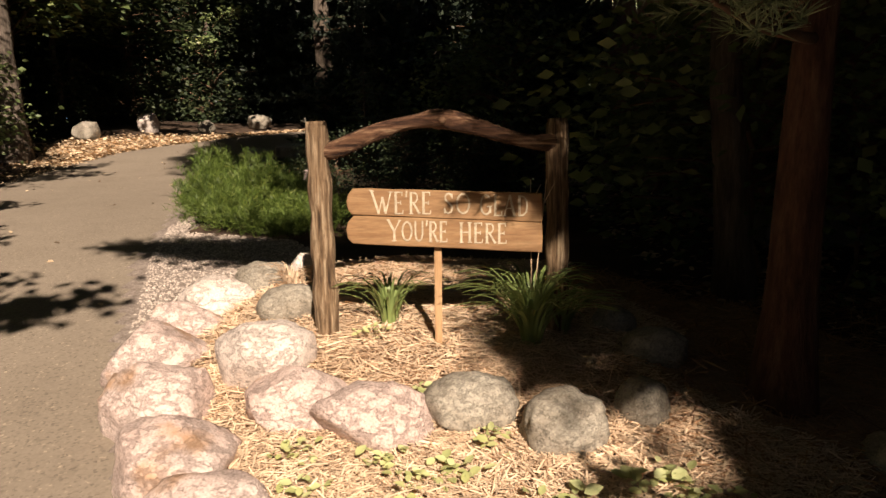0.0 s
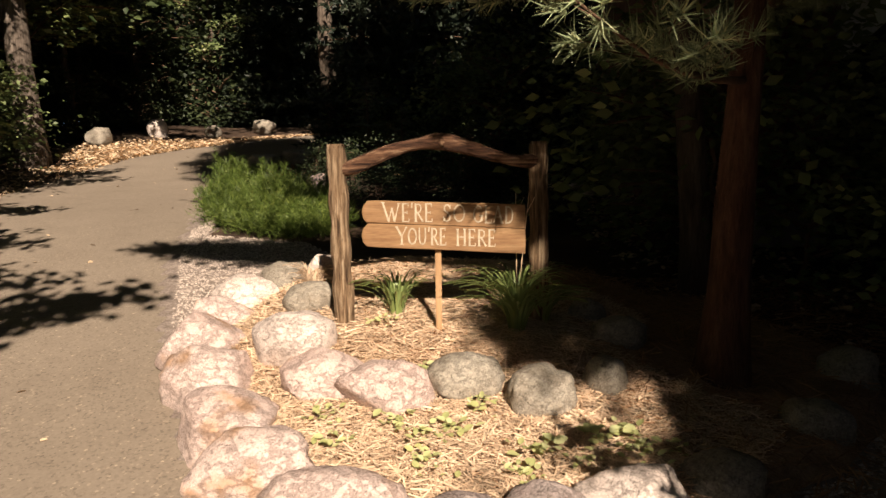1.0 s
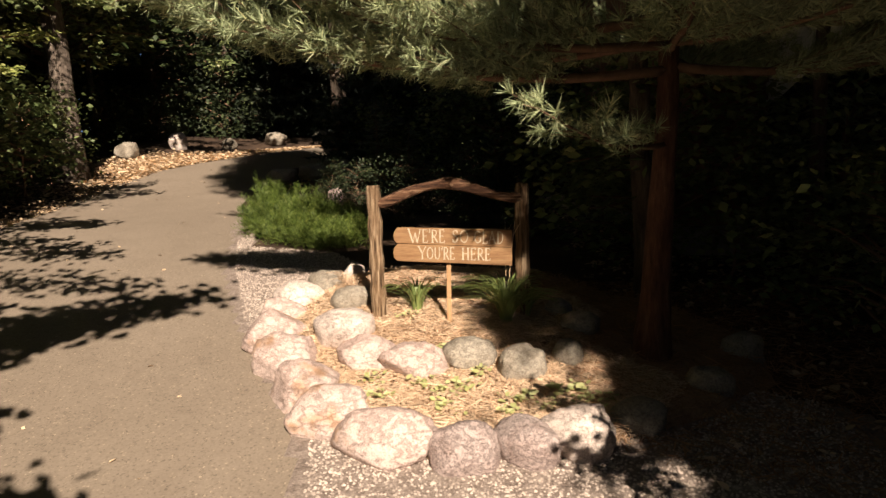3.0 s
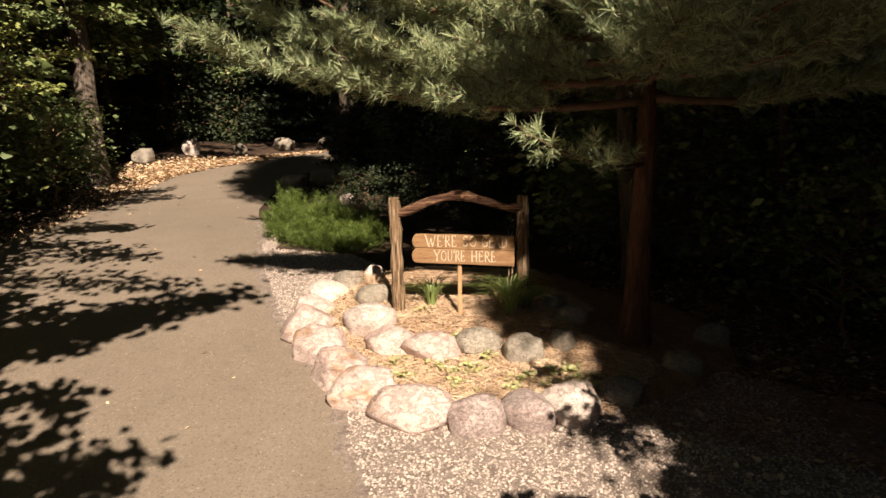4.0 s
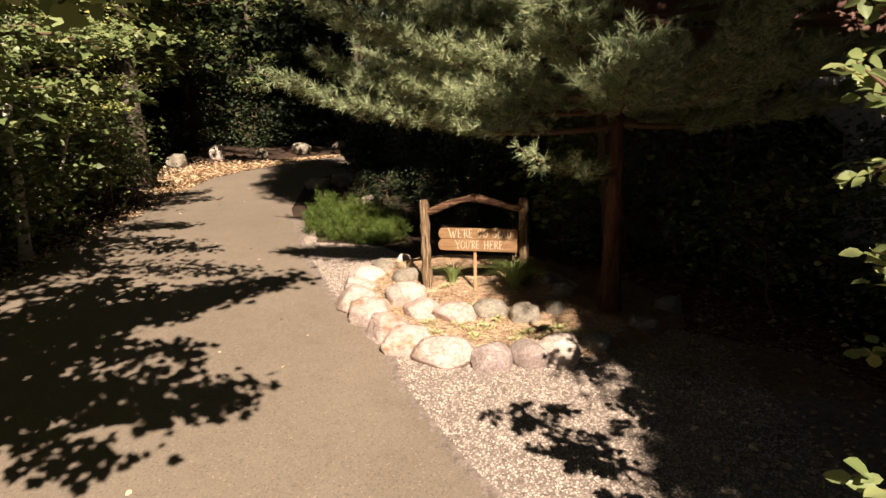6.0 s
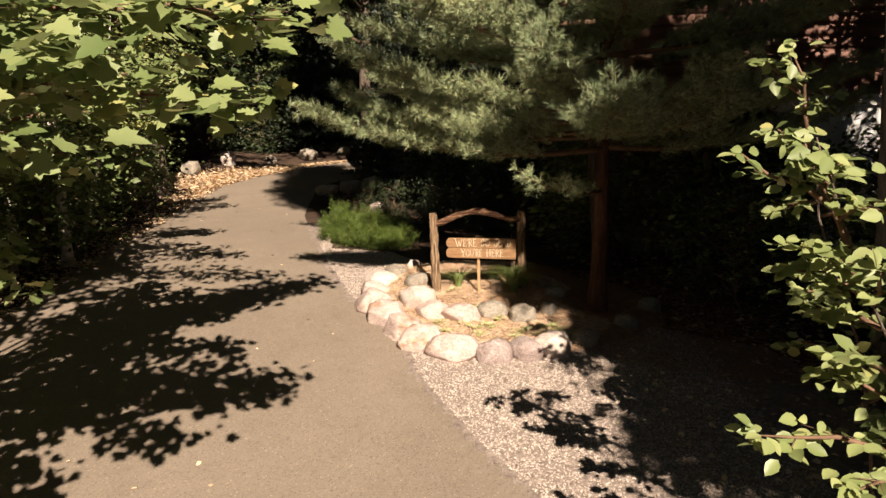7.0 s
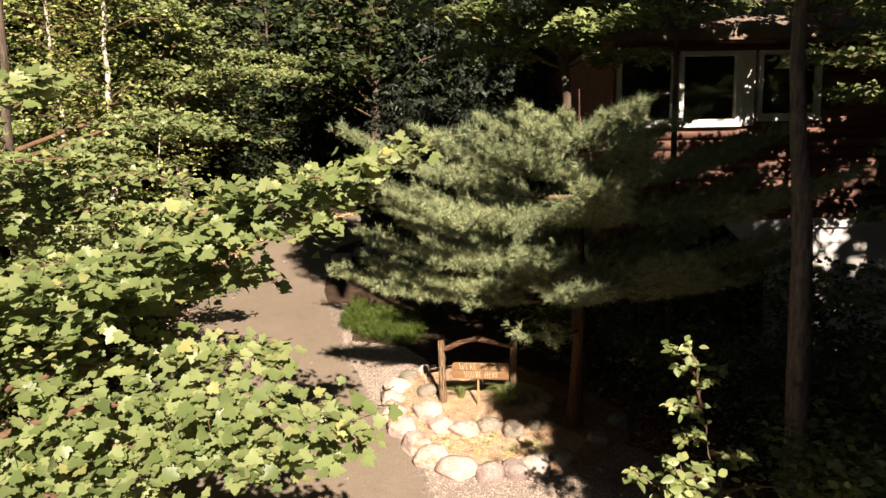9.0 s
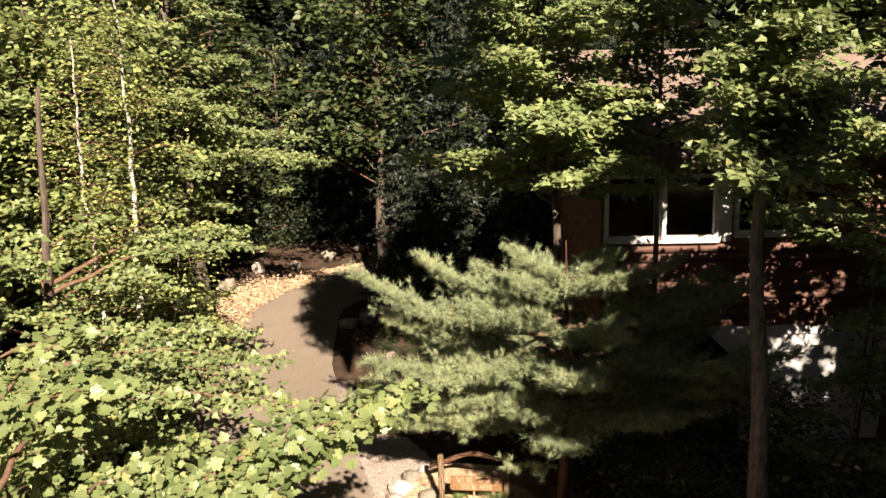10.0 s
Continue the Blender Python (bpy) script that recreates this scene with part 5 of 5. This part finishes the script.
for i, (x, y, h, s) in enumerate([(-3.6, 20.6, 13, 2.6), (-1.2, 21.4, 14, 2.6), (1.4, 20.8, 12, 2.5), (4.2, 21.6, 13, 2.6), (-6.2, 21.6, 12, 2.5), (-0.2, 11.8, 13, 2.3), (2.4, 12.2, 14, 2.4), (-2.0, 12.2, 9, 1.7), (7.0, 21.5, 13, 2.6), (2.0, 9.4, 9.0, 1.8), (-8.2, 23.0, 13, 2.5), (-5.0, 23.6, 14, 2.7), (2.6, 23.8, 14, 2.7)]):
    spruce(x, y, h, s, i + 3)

for i, (x, y, w, h) in enumerate([(1.9, 6.9, 0.7, 0.12), (2.2, 6.2, 0.6, 0.1)]):
    boulder(x, y, w, w * 0.6, h, i * 50, M_PALEROCK, "flat pale stone in a patch of sun", 80 + i * 1.9, sink=0.2)

young_fir(-1.55, 9.2, 1.9, 61)
young_fir(-0.75, 7.3, 1.5, 62)


# ---- the house ----
def house():
    x0, x1, y0, y1 = 2.95, 13.5, 2.6, 11.0
    zb = 0.0
    root = thing("log_house", (x0, y0, zb), "brown log-sided house with white-framed upper windows", "house")
    def at(bm):
        bmesh.ops.translate(bm, verts=bm.verts[:], vec=(-x0, -y0, -zb))
        return bm
    W_Z0, W_Z1, eave = 5.16, 6.62, 7.05
    BAY0, BAY1, BAY_Z, WALL1 = 3.9, 6.30, 3.16, 9.72
    for xa, xb in ((x0, BAY0), (BAY1, x1)):
        part("foundation", at(box(bmesh.new(), xa, xb, y0 + 0.06, y1, -0.4, 0.75 if xa == x0 else 0.30)), M_CONCRETE, root, smooth=False)
    # log courses on the front wall, left out where the openings are
    holes = [(3.0, 5.86, W_Z0, W_Z1), (5.9, 7.25, W_Z0 + 0.1, W_Z1), (BAY0, WALL1, 0.0, BAY_Z)]
    z = 0.75
    step = 0.215
    while z < eave:
        zt = min(z + step, eave)
        cuts = sorted((a, b) for a, b, c, d in holes if z + step * 0.5 > c and z + step * 0.5 < d)
        xa = x0
        for a, b in cuts + [(x1, x1)]:
            if a - xa > 0.04:
                bm = bmesh.new()
                box(bm, xa, a, y0, y0 + 0.16, z + 0.004, zt - 0.004, 0.03)
                part("log_course", at(bm), M_LOGWALL, root)
            xa = max(xa, b)
        z += step
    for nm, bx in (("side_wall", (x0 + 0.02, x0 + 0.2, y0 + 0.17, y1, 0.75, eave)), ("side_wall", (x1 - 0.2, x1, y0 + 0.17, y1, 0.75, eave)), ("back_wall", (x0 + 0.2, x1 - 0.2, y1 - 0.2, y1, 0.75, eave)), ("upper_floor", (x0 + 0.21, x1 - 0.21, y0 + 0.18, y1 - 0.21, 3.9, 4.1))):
        part(nm, at(box(bmesh.new(), *bx)), M_LOGWALL if "wall" in nm else M_ROOMSHADE, root, smooth=False)
    # roof
    bm = bmesh.new()
    ridge_y, ridge_z = (y0 + y1) / 2, eave + 2.6
    prof = [(y0 - 0.6, eave - 0.30), (ridge_y, ridge_z), (y1 + 0.6, eave - 0.30), (y1 + 0.6, eave - 0.1), (ridge_y, ridge_z + 0.2), (y0 - 0.6, eave - 0.1)]
    a = [bm.verts.new((x0 - 0.5, y, z)) for y, z in prof]
    b = [bm.verts.new((x1 + 0.5, y, z)) for y, z in prof]
    for i in range(6):
        bm.faces.new((a[i], a[(i + 1) % 6], b[(i + 1) % 6], b[i]))
    for q in (a[::-1], b):
        bm.faces.new((q[0], q[1], q[4], q[5]))
        bm.faces.new((q[1], q[2], q[3], q[4]))
    bmesh.ops.recalc_face_normals(bm, faces=bm.faces[:])
    part("roof", at(bm), M_ROOF, root, "tan shingled roof", smooth=False)
    # windows: white frames with dark glass
    def window(xa, xb, za, zb_, fw=0.09):
        wbm = bmesh.new()
        loops = []
        for y in (y0 - 0.03, y0 + 0.12):
            for d in (0.0, fw):
                loops.append([wbm.verts.new(q) for q in ((xa + d, y, za + d), (xb - d, y, za + d), (xb - d, y, zb_ - d), (xa + d, y, zb_ - d))])
        for u, v in ((0, 1), (1, 3), (3, 2), (2, 0)):
            for i in range(4):
                wbm.faces.new((loops[u][i], loops[u][(i + 1) % 4], loops[v][(i + 1) % 4], loops[v][i]))
        bmesh.ops.recalc_face_normals(wbm, faces=wbm.faces[:])
        w = part("window", at(wbm), M_WHITE, root, "white-painted window frame", smooth=False)
        gl = part("pane", at(box(bmesh.new(), xa + fw - 0.01, xb - fw + 0.01, y0 + 0.04, y0 + 0.05, za + fw - 0.01, zb_ - fw + 0.01)), M_GLASS, w, "dark reflecting glass", smooth=False)
        gl.visible_shadow = False
        part("sill", at(box(bmesh.new(), xa - 0.02, xb + 0.02, y0 - 0.09, y0 + 0.0, za - 0.07, za - 0.004, 0.008)), M_WHITE, w, smooth=False)
    window(3.02, 4.24, W_Z0, W_Z1)
    window(4.30, 5.55, W_Z0, W_Z1)
    part("mullion_post", at(box(bmesh.new(), 5.56, 5.84, y0 - 0.05, y0 + 0.14, W_Z0 - 0.05, W_Z1, 0.01)), M_WHITE, root, smooth=False)
    window(5.92, 7.22, W_Z0 + 0.1, W_Z1)
    # open bay under the upper floor, shade coloured into its walls, with slanting corner braces
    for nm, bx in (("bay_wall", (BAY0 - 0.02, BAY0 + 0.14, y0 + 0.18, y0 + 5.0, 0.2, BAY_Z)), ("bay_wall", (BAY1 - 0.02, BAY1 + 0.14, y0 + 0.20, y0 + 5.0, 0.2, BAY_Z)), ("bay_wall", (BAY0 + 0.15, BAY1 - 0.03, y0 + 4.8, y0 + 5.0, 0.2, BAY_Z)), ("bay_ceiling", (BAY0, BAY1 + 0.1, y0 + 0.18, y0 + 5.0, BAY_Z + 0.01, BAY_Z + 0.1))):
        part(nm, at(box(bmesh.new(), *bx)), M_ROOMSHADE, root, smooth=False)
    for xa, xb in ((BAY0 + 0.0, BAY0 + 0.95), (BAY1, BAY1 - 0.95)):
        bm = bmesh.new()
        tri = [(xa, BAY_Z - 0.9), (xa, BAY_Z), (xb, BAY_Z), (xb, BAY_Z - 0.10), (xa + (xb - xa) * 0.08, BAY_Z - 0.9)]
        face = bm.faces.new([bm.verts.new((x, y0 + 0.01, z)) for x, z in tri])
        for g in bmesh.ops.extrude_face_region(bm, geom=[face])["geom"]:
            if isinstance(g, bmesh.types.BMVert):
                g.co.y += 0.14
        bmesh.ops.recalc_face_normals(bm, faces=bm.faces[:])
        part("corner_brace", at(bm), M_GARAGE, root, "grey-white slanting corner brace", smooth=False)
    # grey-white lower wall: a pier, a trim board and a sectional garage door
    part("pier", at(box(bmesh.new(), BAY1, BAY1 + 0.42, y0 - 0.02, y0 + 0.17, 0.25, BAY_Z, 0.012)), M_GARAGE, root, "grey-white pier of the garage", smooth=False)
    part("trim_board", at(box(bmesh.new(), BAY1 + 0.424, BAY1 + 0.60, y0 - 0.035, y0 + 0.17, 0.25, BAY_Z, 0.008)), M_WHITE, root, smooth=False)
    part("trim_board", at(box(bmesh.new(), BAY1 + 0.604, WALL1 - 0.2, y0 - 0.033, y0 + 0.17, BAY_Z - 0.2, BAY_Z, 0.008)), M_WHITE, root, smooth=False)
    part("trim_board", at(box(bmesh.new(), WALL1 - 0.196, WALL1, y0 - 0.035, y0 + 0.17, 0.25, BAY_Z, 0.008)), M_WHITE, root, smooth=False)
    door = part("garage_door", at(box(bmesh.new(), BAY1 + 0.604, WALL1 - 0.2, y0 + 0.08, y0 + 0.13, 0.26, BAY_Z - 0.204)), M_GARAGE, root, "grey-white sectional garage door", smooth=False)
    for i in range(8):
        z = 0.28 + i * 0.335
        part("panel", at(box(bmesh.new(), BAY1 + 0.61, WALL1 - 0.21, y0 + 0.05, y0 + 0.078, z, z + 0.322, 0.008)), M_GARAGE, door, smooth=False)
    part("belt_board", at(box(bmesh.new(), x0, x1, y0 - 0.04, y0 - 0.003, BAY_Z + 0.004, BAY_Z + 0.2, 0.008)), M_LOGWALL, root, smooth=False)
    # dark board behind the windows, standing in for the unlit upper room
    part("upper_room_backing", at(box(bmesh.new(), x0 + 0.25, x1 - 0.25, y0 + 3.0, y0 + 3.1, 4.12, eave)), M_ROOMSHADE, root, smooth=False)


house()

# big grey trunk in front of the house
def yard_tree():
    rng = np.random.default_rng(91)
    x, y = 4.32, -2.55
    z0 = gz1(x, y)
    sp = []
    a, b = (x, y, z0), (x + 0.1, y, 12.5)
    for i in range(64):
        k = rng.uniform(0.50, 0.97) if i < 46 else rng.uniform(0.50, 0.72)
        az = rng.uniform(0, 6.28)
        r = rng.uniform(0.45, 1.0) if k < 0.74 else rng.uniform(0.8, 2.4)
        p = along(a, b, k)
        sp.append((p, (p[0] + r * math.cos(az), p[1] + r * math.sin(az), p[2] + rng.uniform(0.0, 0.9))))
    for i in range(12):
        tip = (rng.uniform(2.9, 3.9), rng.uniform(-4.2, -2.8), rng.uniform(6.7, 9.3))
        sp.append((along(a, b, (tip[2] - 0.4 - z0) / (12.5 - z0)), tip))
    broadleaf("yard_tree", [a, (x - 0.06, y, 3.5), (x - 0.25, y, 6.0), b], 0.17, sp, "tall grey-barked tree standing before the house", "tree", LOBE_LEAF, LOBE_FACES, M_MAPLE, M_GREYBARK, 0.15, 7, 92, 0.14)


yard_tree()


# ---- low plants ----
def lily(x, y, h, blades, seed, label, name="daylily_clump", category="daylily", mat=None, wide=0.0085, stalks=0):
    rng = np.random.default_rng(seed)
    root = thing(name, (x, y, max(float(bed(x, y)), gz1(x, y)) - 0.01), label, category)
    for i in range(blades):
        bm = bmesh.new()
        az, out, ht = rng.uniform(0, 6.283), h * rng.uniform(0.2, 0.95), h * rng.uniform(0.65, 1.15)
        d, s = Vector((math.cos(az), math.sin(az), 0)), Vector((-math.sin(az), math.cos(az), 0))
        prev = None
        base = d * rng.uniform(0, 0.05)
        for j in range(7):
            k = j / 6
            c = base + d * (out * k ** 1.5) + Vector((0, 0, ht * (1.75 * k - 1.05 * k * k)))
            w = wide * (1 - k ** 2.2) + 0.0008
            row = [bm.verts.new(c - s * w), bm.verts.new(c + Vector((0, 0, -0.004))), bm.verts.new(c + s * w)]
            if prev:
                for q in (0, 1):
                    bm.faces.new((prev[q], prev[q + 1], row[q + 1], row[q]))
            prev = row
        part("blade", bm, mat or M_LILY, root)
    for i in range(stalks):
        lx = rng.uniform(-0.12, 0.12)
        bm = sweep(bmesh.new(), [(0, 0, 0), (lx * 0.4, 0, h * 0.9), (lx, 0.02, h * 1.75)], [0.004, 0.0035, 0.002], 6)
        sweep(bm, [(lx * 0.8, 0.01, h * 1.5), (lx * 0.8 + 0.05, 0, h * 1.7)], [0.002, 0.0015], 5)
        part("flower_stalk", bm, M_STRAW, root, "dry bare flower stalk")


lily(-0.33, 0.22, 0.38, 50, 1, "bright green daylily clump in straw below the sign")
lily(0.44, -0.06, 0.50, 130, 2, "shaded dark green daylily clump beside the sign post", stalks=2)
for i, (x, y) in enumerate([(-1.08, 0.98), (-1.0, 0.78), (-1.28, 1.42), (-0.72, 0.62)]):
    lily(x, y, 0.20, 34, 20 + i, "tuft of dry thin grass among the boulders", "dry_grass_tuft", "grass", M_STRAW, 0.0022)
lily(0.62, 0.08, 0.36, 50, 3, "shaded daylily clump behind the stones")


def feathery(seed):
    rng = np.random.default_rng(seed)
    pts, ways = [], []
    # fine upright plumes rising from a common root mass
    for i in range(330):
        a, r = rng.uniform(0, 6.283), math.sqrt(rng.uniform(0, 1))
        x, y = -2.05 + 0.82 * r * math.cos(a) - 0.25 * r * math.sin(a), 3.75 + 0.6 * r * math.sin(a) - 0.3 * r * math.cos(a)
        h = 0.93 * (1 - 0.5 * r * r) * rng.uniform(0.5, 1.15) * (0.85 + 0.4 * noise.noise(Vector((x * 2.2, y * 2.2, 5))))
        lean = np.array([math.cos(a) * r * 0.35 + rng.normal() * 0.15, math.sin(a) * r * 0.3 + rng.normal() * 0.12 - 0.05])
        k = np.linspace(0.15, 1, 26)
        st = np.stack([x + lean[0] * h * k ** 1.8, y + lean[1] * h * k ** 1.8, gz1(x, y) + h * k - 0.06 * k ** 3], 1)
        wide = 0.11 * np.sin(np.clip(1.25 * (1 - k) + 0.08, 0, 1) * math.pi / 2)[:, None]
        for rep_ in range(2):
            off = rng.normal(size=(26, 3)) * wide * np.array([1, 1, 0.5])
            pts.append(st + off)
            ways.append(off * 6 + np.array([0, 0, 0.8]))
    p, w = np.concatenate(pts), np.concatenate(ways)
    v, f = needles(p, w, rng, 5, 0.078, 0.0058)
    ob = tagged(new("asparagus_fern", mesh_from("asparagus_fern", v, f, M_FERN)), "soft mound of feathery bright green foliage beside gravel", "fern", kind="stuff")


feathery(8)


def seedlings():
    rng = np.random.default_rng(14)
    for i, (x, y, s) in enumerate([(-0.62, -0.92, 0.10), (-0.28, -0.98, 0.11), (0.02, -1.05, 0.11), (0.18, -0.82, 0.10), (0.42, -1.22, 0.14), (0.72, -1.12, 0.13), (0.9, -1.1, 0.12), (-0.1, -0.52, 0.10), (-0.42, 0.0, 0.09), (-0.4, -0.7, 0.09)] + [(sx + rng.uniform(-0.09, 0.09), sy + rng.uniform(-0.08, 0.08), rng.uniform(0.07, 0.11)) for sx, sy in [(-0.6, -1.15), (-0.15, -1.35), (0.3, -1.45), (0.62, -1.35), (0.85, -1.3), (1.02, -1.2), (-0.2, -1.1)]]):
        n = 24
        a = rng.uniform(0, 6.283, n)
        p = np.zeros((n, 3))
        p[:, 2] = rng.uniform(0.01, 0.07, n)
        p[:, 0], p[:, 1] = rng.normal(size=n) * 0.05, rng.normal(size=n) * 0.05
        w = np.stack([np.cos(a), np.sin(a), rng.uniform(0.1, 0.6, n)], 1)
        up = rng.normal(size=(n, 3)) * 0.25 + np.array([0, -0.2, 1])
        root = thing("seedling", (x, y, float(bed(x, y)) + 0.005), "low pale green seedling in the straw", "seedling", "seedlings in the mulch")
        ob = new("leaves", scatter("leaves", OVATE_LEAF, OVATE_FACES, p, w, up, s * rng.uniform(0.28, 0.55, n), M_SEEDLING))
        ob.parent = root


seedlings()


# ---- loose stuff on the ground ----
def straws(name, poly, count, height, mat, length, width, seed, label, category, keep=None):
    rng = np.random.default_rng(seed)
    xs, ys = [q[0] for q in poly], [q[1] for q in poly]
    x, y = rng.uniform(min(xs), max(xs), count), rng.uniform(min(ys), max(ys), count)
    ok = inside(poly, x, y) > 0.02
    if keep is not None:
        ok &= keep(x, y)
    x, y = x[ok], y[ok]
    n = len(x)
    a = rng.uniform(0, 6.283, n)
    d = np.stack([np.cos(a), np.sin(a), rng.normal(size=n) * 0.22], 1)
    p = np.stack([x, y, height(x, y) + rng.uniform(0.002, 0.03, n)], 1)
    t = [(-0.5, -0.5, 0), (0.5, -0.5, 0), (0.5, 0.5, 0), (-0.5, 0.5, 0)]
    tt = np.array(t, float) * np.array([width / length, 1.0, width / length])
    up = rng.normal(size=(n, 3)) * 0.35 + np.array([0, 0, 1.0])
    me = scatter(name, tt, [(0, 1, 2, 3)], p, d, up, length * rng.uniform(0.4, 1.5, n), mat)
    return tagged(new(name, me), label, category, kind="stuff")


straws("straw_litter", BED, 120000, bed, M_STRAW, 0.09, 0.0046, 41, "loose golden straw strewn over the bed", "straw", lambda x, y: x + 0.25 * y < 1.15 + 0.25 * np.sin(5 * y))
straws("pine_straw", [(0.7, 1.6), (3.6, 1.4), (4.2, -3.0), (2.4, -2.4), (1.0, -1.7), (0.8, -0.6)], 20000, lambda x, y: np.maximum(bed(x, y), gz(x, y)), M_DUFF, 0.10, 0.005, 42, "reddish fallen pine needles under the pine", "pine needles")


def pebbles():
    rng = np.random.default_rng(43)
    n = 160000
    x, y = rng.uniform(-3.6, 2.6, n), rng.uniform(-6.5, 5.8, n)
    ok = (inside(GRAVEL, x, y) > 0.0) & (inside(BED, x, y) < 0.12)
    ok &= x > np.interp(y, [-6.5, -5.3, -4.3, -3.5, -2.8, -2.05, -1.5, -0.75, 0.6, 2.3, 3.6], [1.1, 0.6, 0.13, -0.3, -0.6, -0.92, -0.98, -1.34, -2.02, -2.62, -2.98])
    x, y = x[ok], y[ok]
    n = len(x)
    t = [(0.5, 0.1, 0), (-0.1, 0.45, 0), (-0.5, -0.05, 0), (0.08, -0.42, 0), (0.03, 0.02, 0.42)]
    faces = [(0, 1, 4), (1, 2, 4), (2, 3, 4), (3, 0, 4)]
    a = rng.uniform(0, 6.283, n)
    d = np.stack([np.cos(a), np.sin(a), np.zeros(n)], 1)
    p = np.stack([x, y, gz(x, y) + 0.002 + rng.uniform(0, 0.004, n)], 1)
    up = rng.normal(size=(n, 3)) * 0.2 + np.array([0, 0, 1.0])
    me = scatter("pebbles", t, faces, p, d, up, 0.023 * rng.uniform(0.5, 1.35, n), M_PEBBLE)
    tagged(new("pebbles", me), "loose tan and grey pea gravel", "gravel", kind="stuff")


pebbles()


def litter(name, count, place, mat, size, seed, label):
    rng = np.random.default_rng(seed)
    x, y, z = place(rng, count)
    a = rng.uniform(0, 6.283, len(x))
    d = np.stack([np.cos(a), np.sin(a), rng.normal(size=len(x)) * 0.2], 1)
    up = rng.normal(size=(len(x), 3)) * 0.4 + np.array([0, 0, 1.0])
    me = scatter(name, OVATE_LEAF, OVATE_FACES, np.stack([x, y, z + 0.012], 1), d, up, size * rng.uniform(0.5, 1.3, len(x)), mat)
    return tagged(new(name, me), label, "leaves", kind="stuff")


def bank(rng, n):
    y = rng.normal(12.9, 1.5, n)
    x = np.interp(y, [9.4, 11.6, 13.0, 14.3, 15.5, 16.6, 17.9], [-7.78, -7.6, -6.95, -6.1, -5.1, -3.8, -1.6]) + 0.12 - np.abs(rng.normal(size=n)) * np.interp(y, [10.5, 13.0, 15.0, 16.0], [0.45, 1.0, 0.9, 0.3])
    return x, y, gz(x, y)


litter("leaf_litter", 17000, bank, M_LITTER, 0.10, 51, "tan fallen leaves on the bank at the bend")


def verge(rng, n):
    y = rng.uniform(-6, 12, n)
    x = np.interp(y, [-7, 2.4, 5, 7.5, 12], [-7.0, -7.15, -7.35, -7.6, -7.6]) - np.abs(rng.normal(size=n)) * 0.8 + 0.25
    return x, y, gz(x, y)


litter("leaf_litter", 4000, verge, M_LITTER, 0.08, 52, "brown fallen leaves along the drive's edge")


def yard(rng, n):
    x, y = rng.uniform(1.5, 8, n), rng.uniform(-5, 6, n)
    ok = (inside(BED, x, y) < 0) & ~((x > 2.9) & (y > 2.5))
    return x[ok], y[ok], gz(x[ok], y[ok])


litter("leaf_litter", 5000, yard, M_LITTER, 0.07, 53, "fallen leaves on the shaded ground before the house")


def garden(rng, n):
    x, y = rng.uniform(-3.6, 2.6, n), rng.uniform(8.6, 12.0, n)
    ok = x > np.interp(y, [4, 8, 11, 12], [-2.9, -3.9, -4.0, -3.6])
    return x[ok], y[ok], gz(x[ok], y[ok])


litter("leaf_litter", 2200, garden, M_DUFF, 0.08, 55, "reddish fallen leaves on the garden behind the sign")


def drive_bits(rng, n):
    x, y = rng.uniform(-6.5, -1.2, n), rng.uniform(-5, 12, n)
    ok = x < np.interp(y, [-5, -2, 2, 8.5, 12], [0.2, -1.2, -2.7, -4.6, -5.3])
    return x[ok], y[ok], gz(x[ok], y[ok]) + 0.012


litter("fallen_leaf_scatter", 130, drive_bits, M_LITTER, 0.05, 54, "a few dry leaves scattered on the asphalt")
